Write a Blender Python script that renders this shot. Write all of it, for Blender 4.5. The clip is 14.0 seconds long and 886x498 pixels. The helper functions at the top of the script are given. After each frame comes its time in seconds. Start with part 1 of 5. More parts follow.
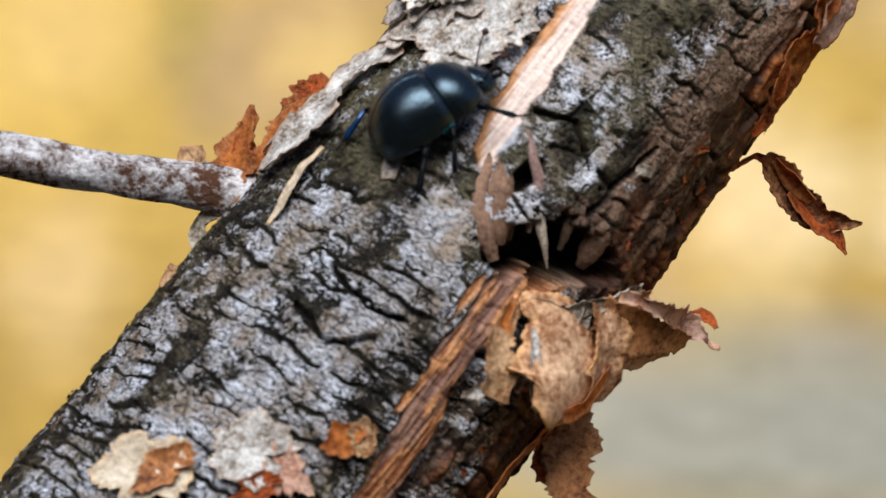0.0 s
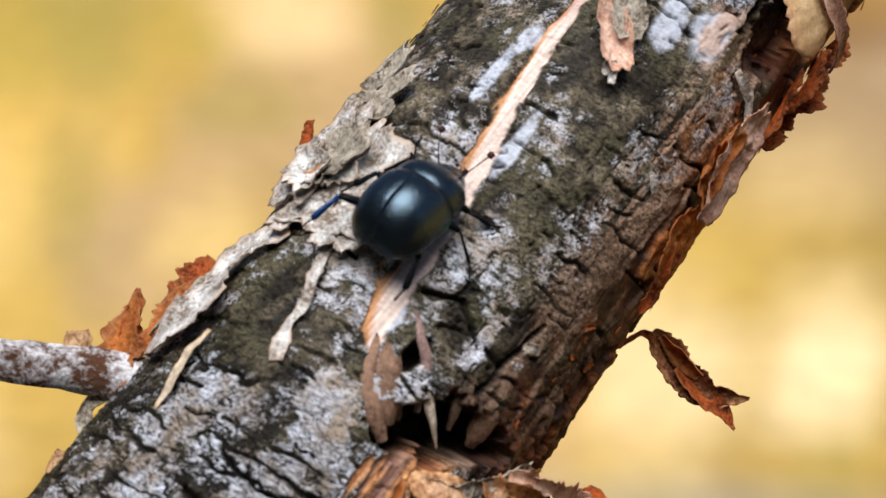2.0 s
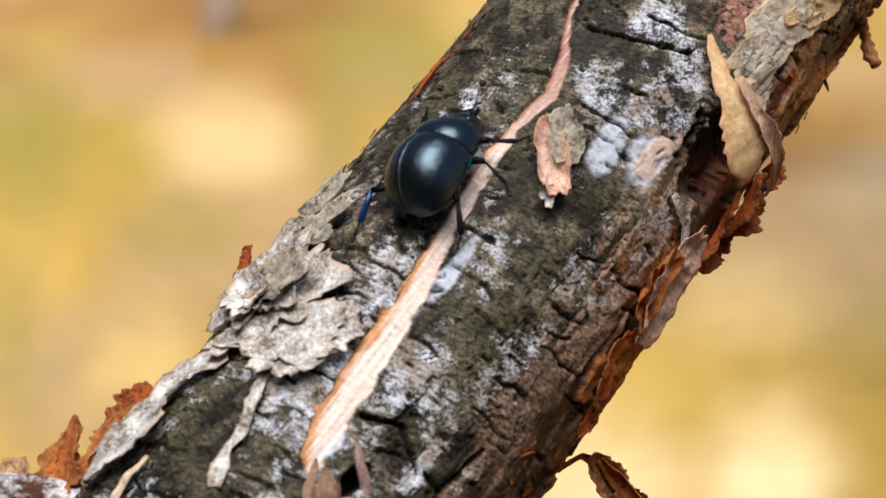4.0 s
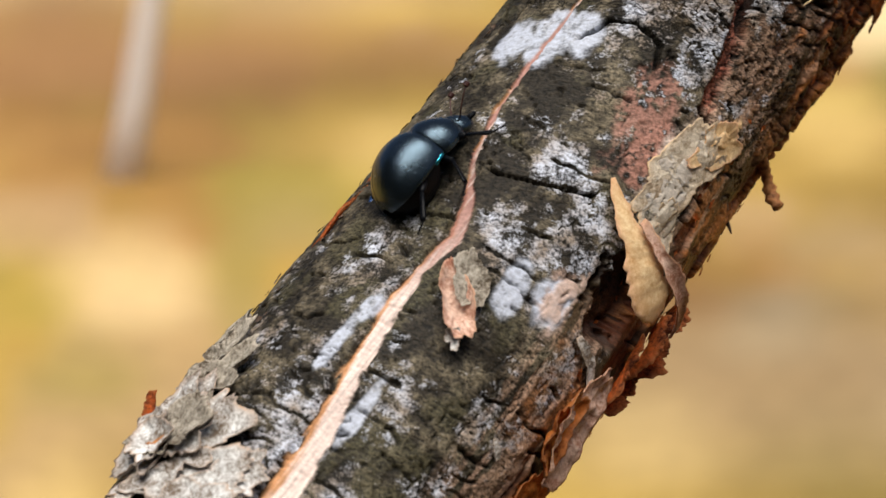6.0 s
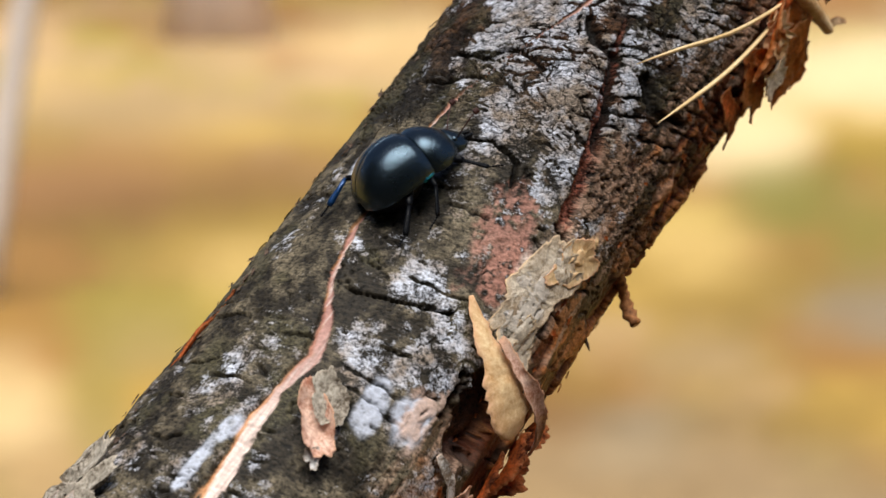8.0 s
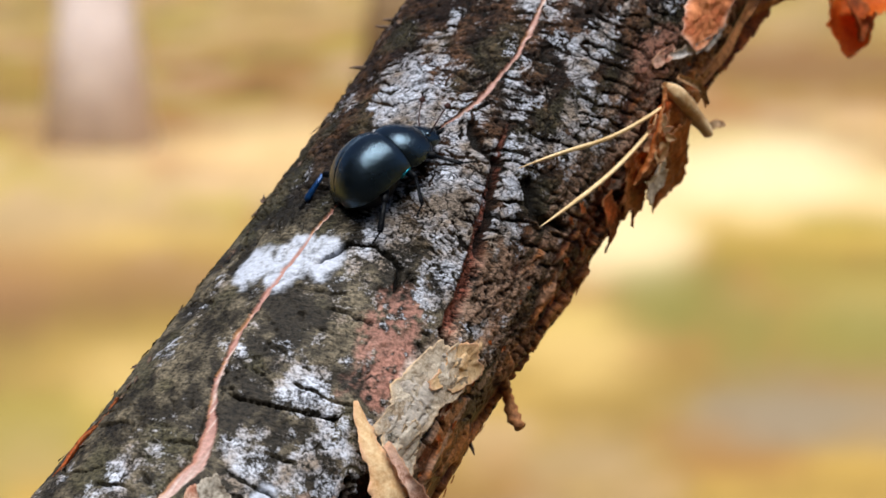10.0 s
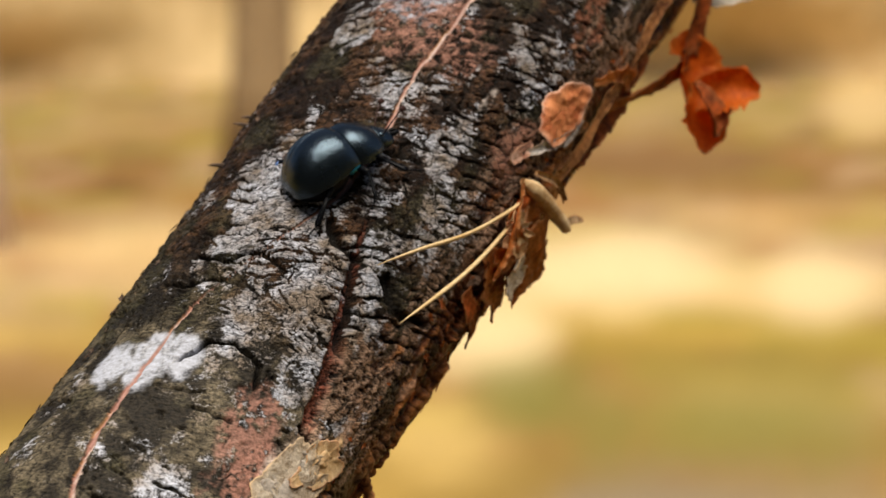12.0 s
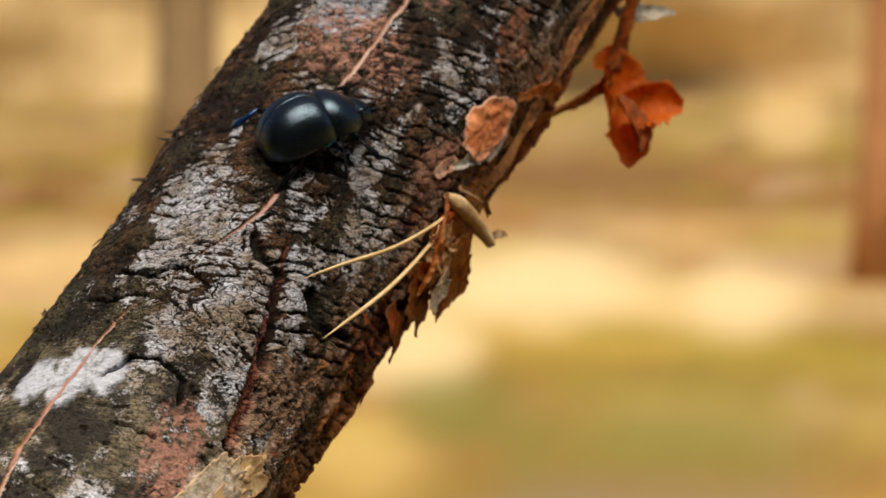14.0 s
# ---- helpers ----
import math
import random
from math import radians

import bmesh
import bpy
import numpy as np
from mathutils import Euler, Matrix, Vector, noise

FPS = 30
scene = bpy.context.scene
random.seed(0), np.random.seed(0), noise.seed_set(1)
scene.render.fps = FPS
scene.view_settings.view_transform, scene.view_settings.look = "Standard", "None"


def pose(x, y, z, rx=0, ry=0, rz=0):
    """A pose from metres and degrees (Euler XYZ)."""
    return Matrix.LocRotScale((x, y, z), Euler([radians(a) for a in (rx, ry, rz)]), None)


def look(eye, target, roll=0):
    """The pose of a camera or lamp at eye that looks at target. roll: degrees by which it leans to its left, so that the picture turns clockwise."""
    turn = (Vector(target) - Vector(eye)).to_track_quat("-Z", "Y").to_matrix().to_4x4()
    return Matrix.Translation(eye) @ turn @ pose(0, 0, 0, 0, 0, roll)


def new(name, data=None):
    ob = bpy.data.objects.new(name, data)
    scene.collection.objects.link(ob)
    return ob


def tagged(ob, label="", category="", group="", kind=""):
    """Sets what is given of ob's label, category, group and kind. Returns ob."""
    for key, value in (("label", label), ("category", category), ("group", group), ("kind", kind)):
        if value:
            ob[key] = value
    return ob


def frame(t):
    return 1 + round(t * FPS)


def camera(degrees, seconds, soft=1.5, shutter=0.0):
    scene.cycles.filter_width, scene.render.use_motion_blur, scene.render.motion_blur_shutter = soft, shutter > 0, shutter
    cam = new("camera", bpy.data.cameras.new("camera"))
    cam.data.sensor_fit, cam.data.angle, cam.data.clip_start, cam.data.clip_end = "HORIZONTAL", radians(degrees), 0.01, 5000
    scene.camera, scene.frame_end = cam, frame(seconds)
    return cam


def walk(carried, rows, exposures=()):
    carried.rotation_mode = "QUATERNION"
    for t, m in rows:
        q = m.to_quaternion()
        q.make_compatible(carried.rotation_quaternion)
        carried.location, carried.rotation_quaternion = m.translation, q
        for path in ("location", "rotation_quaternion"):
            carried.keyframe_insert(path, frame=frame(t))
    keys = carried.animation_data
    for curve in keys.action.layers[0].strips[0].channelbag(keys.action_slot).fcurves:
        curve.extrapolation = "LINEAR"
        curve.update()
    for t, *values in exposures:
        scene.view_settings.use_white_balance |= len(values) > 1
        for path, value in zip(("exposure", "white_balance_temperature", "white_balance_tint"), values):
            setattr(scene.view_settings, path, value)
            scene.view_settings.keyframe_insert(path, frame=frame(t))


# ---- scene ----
EYE = 0.85          # height of the lens over the forest floor
cam = camera(18.0, 14.0, soft=1.5)
cam.data.dof.use_dof = True
cam.data.dof.focus_distance = 0.347
cam.data.dof.aperture_fstop = 31.0

# seconds, pan, tilt, lean of the tripod head
PAN = [
    (0.0, 0.000, -20.000, 0.115), (0.5, -0.441, -19.439, 0.154), (1.0, -1.085, -18.347, 0.176),
    (1.5, -1.739, -17.216, 0.200), (2.0, -2.429, -16.314, 0.131), (2.5, -2.868, -15.828, 0.075),
    (3.0, -3.320, -15.275, 0.106), (3.2, -3.488, -15.025, 0.094), (5.3, -4.132, -11.713, 0.001),
    (5.5, -4.419, -11.485, -0.044), (6.0, -5.732, -10.829, -0.029), (6.5, -6.525, -10.103, 0.038),
    (7.0, -7.319, -9.326, 0.031), (7.5, -8.070, -8.833, 0.019), (9.8, -10.745, -6.504, 0.028),
    (10.0, -11.079, -6.252, 0.170), (10.5, -11.916, -5.592, 0.247), (11.0, -12.678, -4.911, 0.294),
    (11.5, -13.250, -4.584, 0.266), (12.0, -13.978, -4.284, 0.252), (12.5, -14.625, -3.973, 0.237),
    (13.0, -15.128, -3.940, 0.183), (13.5, -15.476, -3.993, 0.151), (14.0, -15.537, -3.996, 0.203),
]
walk(cam, [(t, pose(0, 0, EYE, 0, 0, yaw) @ pose(0, 0, 0, 90 + tilt, 0, 0) @ pose(0, 0, 0, 0, 0, -lean)) for t, yaw, tilt, lean in PAN],
     exposures=[(0.0, 0.40, 6100, 10), (1.5, 0.55, 6200, 11), (3.2, 0.54, 6300, 11), (6.5, 0.42, 6600, 10), (9.8, 0.62, 6100, 10), (10.5, 0.60, 6250, 10), (11.0, 0.48, 6700, 10), (12.0, 0.36, 7300, 11), (13.0, 0.35, 7500, 11), (14.0, 0.27, 7600, 11)])

# ---- light: soft high sun through thin canopy, and the sky ----
SUN_EL, SUN_AZ = 64.0, -170.0   # degrees; azimuth from the view's heading, plus is to its right
world = bpy.data.worlds.new("sky")
scene.world = world
world.use_nodes = True
nt = world.node_tree
sky = nt.nodes.new("ShaderNodeTexSky")
sky.sky_type = "NISHITA"
sky.sun_disc = False
sky.sun_elevation = radians(SUN_EL)
sky.sun_rotation = radians(SUN_AZ)
nt.nodes["Background"].inputs["Strength"].default_value = 0.06
nt.links.new(sky.outputs["Color"], nt.nodes["Background"].inputs["Color"])
sun = new("sun", bpy.data.lights.new("sun", "SUN"))
sun.data.energy = 3.6
sun.data.angle = radians(45)
sun.data.color = (1.0, 0.95, 0.87)
toward = Vector((math.sin(radians(SUN_AZ)) * math.cos(radians(SUN_EL)), math.cos(radians(SUN_AZ)) * math.cos(radians(SUN_EL)), math.sin(radians(SUN_EL))))
sun.matrix_basis = look(toward * 20, (0, 0, 0))


# ---- numeric noise for relief and tint ----
def cell_hash(ix, iy, seed):
    h = (ix.astype(np.int64) * 374761393 + iy.astype(np.int64) * 668265263 + seed * 974711) & 0xFFFFFFFF
    h = ((h ^ (h >> 13)) * 1274126177) & 0xFFFFFFFF
    return ((h ^ (h >> 16)) & 0xFFFFFF) / float(0xFFFFFF)


def grain(x, y, seed=0):
    """Smooth value noise, 0 to 1."""
    x, y = np.asarray(x, float), np.asarray(y, float)
    ix, iy = np.floor(x), np.floor(y)
    fx, fy = x - ix, y - iy
    fx, fy = fx * fx * fx * (fx * (fx * 6 - 15) + 10), fy * fy * fy * (fy * (fy * 6 - 15) + 10)
    a, b = cell_hash(ix, iy, seed), cell_hash(ix + 1, iy, seed)
    c, d = cell_hash(ix, iy + 1, seed), cell_hash(ix + 1, iy + 1, seed)
    return (a * (1 - fx) + b * fx) * (1 - fy) + (c * (1 - fx) + d * fx) * fy


def fractal(x, y, seed=0, octaves=4, gain=0.5):
    total, amp, norm = 0.0, 1.0, 0.0
    for k in range(octaves):
        total = total + amp * grain(x * 2.03 ** k + 17.3 * k, y * 2.03 ** k - 9.1 * k, seed + 31 * k)
        norm += amp
        amp *= gain
    return total / norm


def ramp(lo, hi, v):
    t = np.clip((v - lo) / (hi - lo), 0, 1)
    return t * t * (3 - 2 * t)


def blend(colour, other, mask):
    return colour * (1 - mask[..., None]) + np.asarray(other) * mask[..., None]


# ---- materials ----
def material(name, base, rough=0.8, metal=0.0, spec=0.5):
    m = bpy.data.materials.new(name)
    m.use_nodes = True
    b = m.node_tree.nodes["Principled BSDF"]
    b.inputs["Base Color"].default_value = (*base, 1)
    b.inputs["Roughness"].default_value = rough
    b.inputs["Metallic"].default_value = metal
    b.inputs["Specular IOR Level"].default_value = spec
    return m


def node(m, kind, **inputs):
    n = m.node_tree.nodes.new(kind)
    for key, value in inputs.items():
        n.inputs[key.replace("_", " ")].default_value = value
    return n


def join(m, a, b):
    m.node_tree.links.new(a, b)


def mottled(name, dark, light, scale, rough=0.8, bump=0.3, depth=0.0003, spec=0.3, through_light=0.0, tint="", rim=None, crisp=0.14):
    """Two tones in noise at two scales, with relief. tint: an attribute that gives the base colour in place of the two tones."""
    m = material(name, light, rough, 0.0, spec)
    b = m.node_tree.nodes["Principled BSDF"]
    where = node(m, "ShaderNodeTexCoord")
    big = node(m, "ShaderNodeTexNoise", Scale=scale, Detail=6.0, Roughness=0.65)
    fine = node(m, "ShaderNodeTexNoise", Scale=scale * 7.3, Detail=5.0, Roughness=0.7)
    for n in (big, fine):
        join(m, where.outputs["Object"], n.inputs["Vector"])
    mix = node(m, "ShaderNodeMix")
    mix.data_type = "RGBA"
    if tint:
        attr = node(m, "ShaderNodeAttribute")
        attr.attribute_name = tint
        mix.blend_type = "MULTIPLY"
        mix.inputs[0].default_value = 1.0
        tone = node(m, "ShaderNodeMapRange")
        tone.inputs["From Min"].default_value, tone.inputs["From Max"].default_value = 0.3, 0.7
        tone.inputs["To Min"].default_value, tone.inputs["To Max"].default_value = dark[0], light[0]
        join(m, fine.outputs["Fac"], tone.inputs["Value"])
        join(m, attr.outputs["Color"], mix.inputs[6])
        join(m, tone.outputs["Result"], mix.inputs[7])
    else:
        curve = node(m, "ShaderNodeMapRange")
        curve.inputs["From Min"].default_value, curve.inputs["From Max"].default_value = 0.5 - crisp, 0.5 + crisp
        add = node(m, "ShaderNodeMath")
        add.operation = "MULTIPLY_ADD"
        add.inputs[1].default_value, add.inputs[2].default_value = 0.45, 0.0
        half = node(m, "ShaderNodeMath")
        half.operation = "MULTIPLY_ADD"
        half.inputs[1].default_value = 0.55
        join(m, fine.outputs["Fac"], add.inputs[0])
        join(m, big.outputs["Fac"], half.inputs[0])
        join(m, add.outputs[0], half.inputs[2])
        join(m, half.outputs[0], curve.inputs["Value"])
        join(m, curve.outputs["Result"], mix.inputs[0])
        mix.inputs[6].default_value = (*dark, 1)
        mix.inputs[7].default_value = (*light, 1)
    if rim:
        edge = node(m, "ShaderNodeAttribute")
        edge.attribute_name = "rim"
        wear = node(m, "ShaderNodeMath")
        wear.operation = "MULTIPLY"
        join(m, edge.outputs["Fac"], wear.inputs[0])
        join(m, curve.outputs["Result"], wear.inputs[1])
        worn = node(m, "ShaderNodeMix")
        worn.data_type = "RGBA"
        join(m, wear.outputs[0], worn.inputs[0])
        join(m, mix.outputs[2], worn.inputs[6])
        worn.inputs[7].default_value = (*rim, 1)
        mix = worn
    join(m, mix.outputs[2], b.inputs["Base Color"])
    relief = node(m, "ShaderNodeBump", Strength=bump, Distance=depth)
    join(m, fine.outputs["Fac"], relief.inputs["Height"])
    join(m, relief.outputs["Normal"], b.inputs["Normal"])
    if through_light:
        thin = node(m, "ShaderNodeBsdfTranslucent")
        join(m, mix.outputs[2], thin.inputs["Color"])
        both = node(m, "ShaderNodeMixShader")
        both.inputs[0].default_value = through_light
        join(m, b.outputs[0], both.inputs[1])
        join(m, thin.outputs[0], both.inputs[2])
        join(m, both.outputs[0], m.node_tree.nodes["Material Output"].inputs["Surface"])
    return m


def bark_material():
    """Bark in the tint that its mesh carries, under speckled lichen with bluish sky sheen painted in."""
    m = mottled("bark", (0.25,) * 3, (1.75,) * 3, 420, 0.55, 0.8, 0.0006, 0.2, tint="tint")
    t = m.node_tree
    b = t.nodes["Principled BSDF"]
    under = b.inputs["Base Color"].links[0].from_socket
    where = node(m, "ShaderNodeTexCoord")
    speckle = node(m, "ShaderNodeTexNoise", Scale=1.0, Detail=7.0, Roughness=0.66)
    dots = node(m, "ShaderNodeTexNoise", Scale=3000.0, Detail=3.0, Roughness=0.6)
    tone = node(m, "ShaderNodeTexNoise", Scale=230.0, Detail=4.0, Roughness=0.6)
    for n in (dots, tone):
        join(m, where.outputs["Object"], n.inputs["Vector"])
    lay = node(m, "ShaderNodeAttribute")
    lay.attribute_name = "lay"
    dashes = node(m, "ShaderNodeVectorMath")
    dashes.operation = "MULTIPLY"
    join(m, lay.outputs["Vector"], dashes.inputs[0])
    dashes.inputs[1].default_value = (0.95, 0.42, 1.0)
    join(m, dashes.outputs[0], speckle.inputs["Vector"])
    dust_sheen = node(m, "ShaderNodeAttribute")
    dust_sheen.attribute_name = "dust_sheen"

    def maths(kind, a, b_):
        n = node(m, "ShaderNodeMath")
        n.operation = kind
        for socket, v in zip(n.inputs, (a, b_)):
            if isinstance(v, float):
                socket.default_value = v
            else:
                join(m, v, socket)
        return n.outputs[0]

    value = maths("ADD", maths("MULTIPLY", speckle.outputs["Fac"], 0.64), maths("MULTIPLY", dots.outputs["Fac"], 0.36))
    level = maths("SUBTRACT", 0.85, maths("MULTIPLY", dust_sheen.outputs["Fac"], 0.7))
    cover = node(m, "ShaderNodeMapRange")
    split = node(m, "ShaderNodeAttribute")
    split.attribute_name = "split"
    join(m, maths("MULTIPLY", maths("SUBTRACT", value, level), maths("ADD", split.outputs["Fac"], 0.5)), cover.inputs["Value"])
    cover.inputs["From Min"].default_value, cover.inputs["From Max"].default_value = -0.045, 0.065
    white = node(m, "ShaderNodeMix")
    white.data_type = "RGBA"
    near = node(m, "ShaderNodeMapRange")
    near.inputs["From Min"].default_value, near.inputs["From Max"].default_value = 0.38, 0.62
    join(m, tone.outputs["Fac"], near.inputs["Value"])
    join(m, near.outputs["Result"], white.inputs[0])
    # the bluish white also paints in the sky's sheen
    white.inputs[6].default_value = (0.34, 0.275, 0.22, 1)
    white.inputs[7].default_value = (0.72, 0.76, 0.87, 1)
    bare = node(m, "ShaderNodeAttribute")
    bare.attribute_name = "bare"
    flecks = node(m, "ShaderNodeTexNoise", Scale=1.0, Detail=4.0, Roughness=0.62)
    fleck_way = node(m, "ShaderNodeVectorMath")
    fleck_way.operation = "MULTIPLY"
    join(m, lay.outputs["Vector"], fleck_way.inputs[0])
    fleck_way.inputs[1].default_value = (2.1, 1.15, 1.0)
    join(m, fleck_way.outputs[0], flecks.inputs["Vector"])
    grit = maths("ADD", maths("MULTIPLY", flecks.outputs["Fac"], 0.62), maths("MULTIPLY", dots.outputs["Fac"], 0.38))
    pepper = node(m, "ShaderNodeMapRange")
    pepper.inputs["From Min"].default_value, pepper.inputs["From Max"].default_value = 0.40, 0.62
    pepper.inputs["To Min"].default_value, pepper.inputs["To Max"].default_value = 0.2, 1.9
    join(m, grit, pepper.inputs["Value"])
    grainy = pepper.outputs["Result"]
    calm = node(m, "ShaderNodeMix")
    calm.data_type = "FLOAT"
    join(m, bare.outputs["Fac"], calm.inputs[0])
    join(m, grainy, calm.inputs[2])
    calm.inputs[3].default_value = 1.0
    join(m, calm.outputs[0], under.node.inputs[7])
    mix = node(m, "ShaderNodeMix")
    mix.data_type = "RGBA"
    join(m, maths("MULTIPLY", cover.outputs["Result"], 0.9), mix.inputs[0])
    join(m, under, mix.inputs[6])
    salt = node(m, "ShaderNodeMapRange")
    salt.inputs["From Min"].default_value, salt.inputs["From Max"].default_value = 0.38, 0.54
    salt.inputs["To Min"].default_value, salt.inputs["To Max"].default_value = 0.25, 1.12
    join(m, grit, salt.inputs["Value"])
    grained = node(m, "ShaderNodeMix")
    grained.data_type = "RGBA"
    grained.blend_type = "MULTIPLY"
    grained.inputs[0].default_value = 1.0
    join(m, white.outputs[2], grained.inputs[6])
    join(m, salt.outputs["Result"], grained.inputs[7])
    join(m, grained.outputs[2], mix.inputs[7])
    # a net of short cracks across the stem, in the bark's own millimetres
    bend = node(m, "ShaderNodeTexNoise", Scale=0.55, Detail=3.0, Roughness=0.6)
    join(m, lay.outputs["Vector"], bend.inputs["Vector"])
    moved = node(m, "ShaderNodeVectorMath")
    moved.operation = "MULTIPLY_ADD"
    join(m, bend.outputs["Color"], moved.inputs[0])
    moved.inputs[1].default_value = (1.6, 1.6, 0.0)
    join(m, lay.outputs["Vector"], moved.inputs[2])
    lines = None
    for size, width in (((1.2, 0.48, 1.0), 0.05), ((2.6, 1.2, 1.0), 0.05)):
        stretch = node(m, "ShaderNodeVectorMath")
        stretch.operation = "MULTIPLY"
        join(m, moved.outputs[0], stretch.inputs[0])
        stretch.inputs[1].default_value = size
        cells = node(m, "ShaderNodeTexVoronoi", Scale=1.0)
        cells.feature = "DISTANCE_TO_EDGE"
        join(m, stretch.outputs[0], cells.inputs["Vector"])
        edge = node(m, "ShaderNodeMapRange")
        edge.inputs["From Min"].default_value, edge.inputs["From Max"].default_value = width, 0.012
        join(m, cells.outputs["Distance"], edge.inputs["Value"])
        some = maths("MULTIPLY", edge.outputs["Result"], 1.0 if lines is None else 0.45)
        lines = some if lines is None else maths("MAXIMUM", lines, some)
    gate = node(m, "ShaderNodeMapRange")
    gate.inputs["From Min"].default_value, gate.inputs["From Max"].default_value = 0.40, 0.60
    join(m, maths("ADD", tone.outputs["Fac"], maths("SUBTRACT", split.outputs["Fac"], 0.5)), gate.inputs["Value"])
    lines = maths("MULTIPLY", lines, gate.outputs["Result"])
    # shade in the crack net, painted near black
    dark = node(m, "ShaderNodeMix")
    dark.data_type = "RGBA"
    join(m, maths("MULTIPLY", lines, 0.8), dark.inputs[0])
    join(m, mix.outputs[2], dark.inputs[6])
    dark.inputs[7].default_value = (0.005, 0.004, 0.003, 1)
    join(m, dark.outputs[2], b.inputs["Base Color"])
    relief = b.inputs["Normal"].links[0].from_node
    calm_relief = maths("MULTIPLY", maths("SUBTRACT", 1.0, maths("MULTIPLY", bare.outputs["Fac"], 0.9)), maths("ADD", maths("MULTIPLY", split.outputs["Fac"], 0.6), 0.42))
    join(m, maths("MULTIPLY", calm_relief, maths("SUBTRACT", maths("ADD", maths("MULTIPLY", cover.outputs["Result"], 0.2), maths("MULTIPLY", grit, 1.3)), maths("MULTIPLY", lines, 0.9))), relief.inputs["Height"])
    return m


BARK = bark_material()
FLAKE_GREY = mottled("grey_flake", (0.10, 0.075, 0.05), (0.54, 0.49, 0.41), 260, 0.8, 0.7, 0.0003, crisp=0.085, rim=(0.58, 0.50, 0.40))
FLAKE_TAN = mottled("tan_flake", (0.20, 0.08, 0.025), (0.78, 0.54, 0.31), 230, 0.7, 0.6, 0.0003, through_light=0.12, crisp=0.085, rim=(0.60, 0.30, 0.12))
FLAKE_PINK = mottled("pink_flake", (0.44, 0.19, 0.12), (0.90, 0.66, 0.53), 300, 0.72, 0.6, 0.0003, through_light=0.15, crisp=0.085, rim=(0.70, 0.38, 0.20))
FLAKE_ORANGE = mottled("orange_flake", (0.21, 0.034, 0.006), (0.96, 0.36, 0.08), 170, 0.55, 0.7, 0.0004, through_light=0.5, crisp=0.12, rim=(0.62, 0.36, 0.18))
FLAKE_RUST = mottled("rust_flake", (0.09, 0.018, 0.004), (0.74, 0.16, 0.03), 280, 0.6, 0.7, 0.0004, through_light=0.35, crisp=0.085, rim=(0.40, 0.17, 0.06))
FLAKE_PALE = mottled("pale_flake", (0.17, 0.125, 0.09), (0.82, 0.82, 0.81), 330, 0.75, 0.6, 0.0003, crisp=0.085, rim=(0.46, 0.27, 0.14))
FLAKE_FUNNEL = mottled("funnel_bark", (0.26, 0.10, 0.035), (0.88, 0.60, 0.39), 150, 0.7, 0.6, 0.0003, crisp=0.085, rim=(0.84, 0.44, 0.13))
FLAKE_WING = mottled("wing_bark", (0.11, 0.034, 0.012), (0.62, 0.27, 0.10), 190, 0.65, 0.6, 0.0003, crisp=0.085, rim=(0.50, 0.26, 0.11))
FLAKE_ROSE = mottled("rose_bark", (0.44, 0.085, 0.025), (0.92, 0.39, 0.16), 170, 0.65, 0.6, 0.0003, rim=(0.88, 0.72, 0.62))
FLAKE_BEIGE = mottled("beige_bark", (0.36, 0.27, 0.18), (0.82, 0.73, 0.59), 210, 0.75, 0.7, 0.0004, crisp=0.1, rim=(0.80, 0.50, 0.22))
FLAKE_TONGUE = mottled("tongue_bark", (0.60, 0.31, 0.11), (0.97, 0.76, 0.45), 240, 0.7, 0.6, 0.0003, through_light=0.15, rim=(0.84, 0.42, 0.28))
# the curl's backlit glow is put into this saturated orange
LEAF_ORANGE = mottled("glow_painted_bark", (0.55, 0.085, 0.006), (0.96, 0.27, 0.025), 200, 0.55, 0.4, 0.0002, through_light=0.6, rim=(0.80, 0.32, 0.07))
WOOD_DARK = mottled("dark_wood", (0.02, 0.012, 0.008), (0.20, 0.13, 0.09), 300, 0.7, 0.5, 0.0003)
WOOD_FOLD = mottled("folded_wood", (0.05, 0.022, 0.012), (0.40, 0.24, 0.16), 260, 0.7, 0.5, 0.0003)
FOLD_PINK = mottled("pinkish_wood", (0.12, 0.06, 0.05), (0.46, 0.32, 0.29), 300, 0.7, 0.6, 0.0003)
FOLD_PALE = mottled("pale_wood", (0.12, 0.07, 0.04), (0.74, 0.64, 0.52), 320, 0.7, 0.6, 0.0003, crisp=0.09)
NEEDLE = mottled("dry_needle", (0.58, 0.38, 0.15), (0.90, 0.70, 0.40), 300, 0.5, 0.3, 0.0001, 0.5)
TWIG = mottled("lichen_twig", (0.10, 0.042, 0.020), (0.88, 0.87, 0.91), 150, 0.8, 1.0, 0.0008, crisp=0.07)


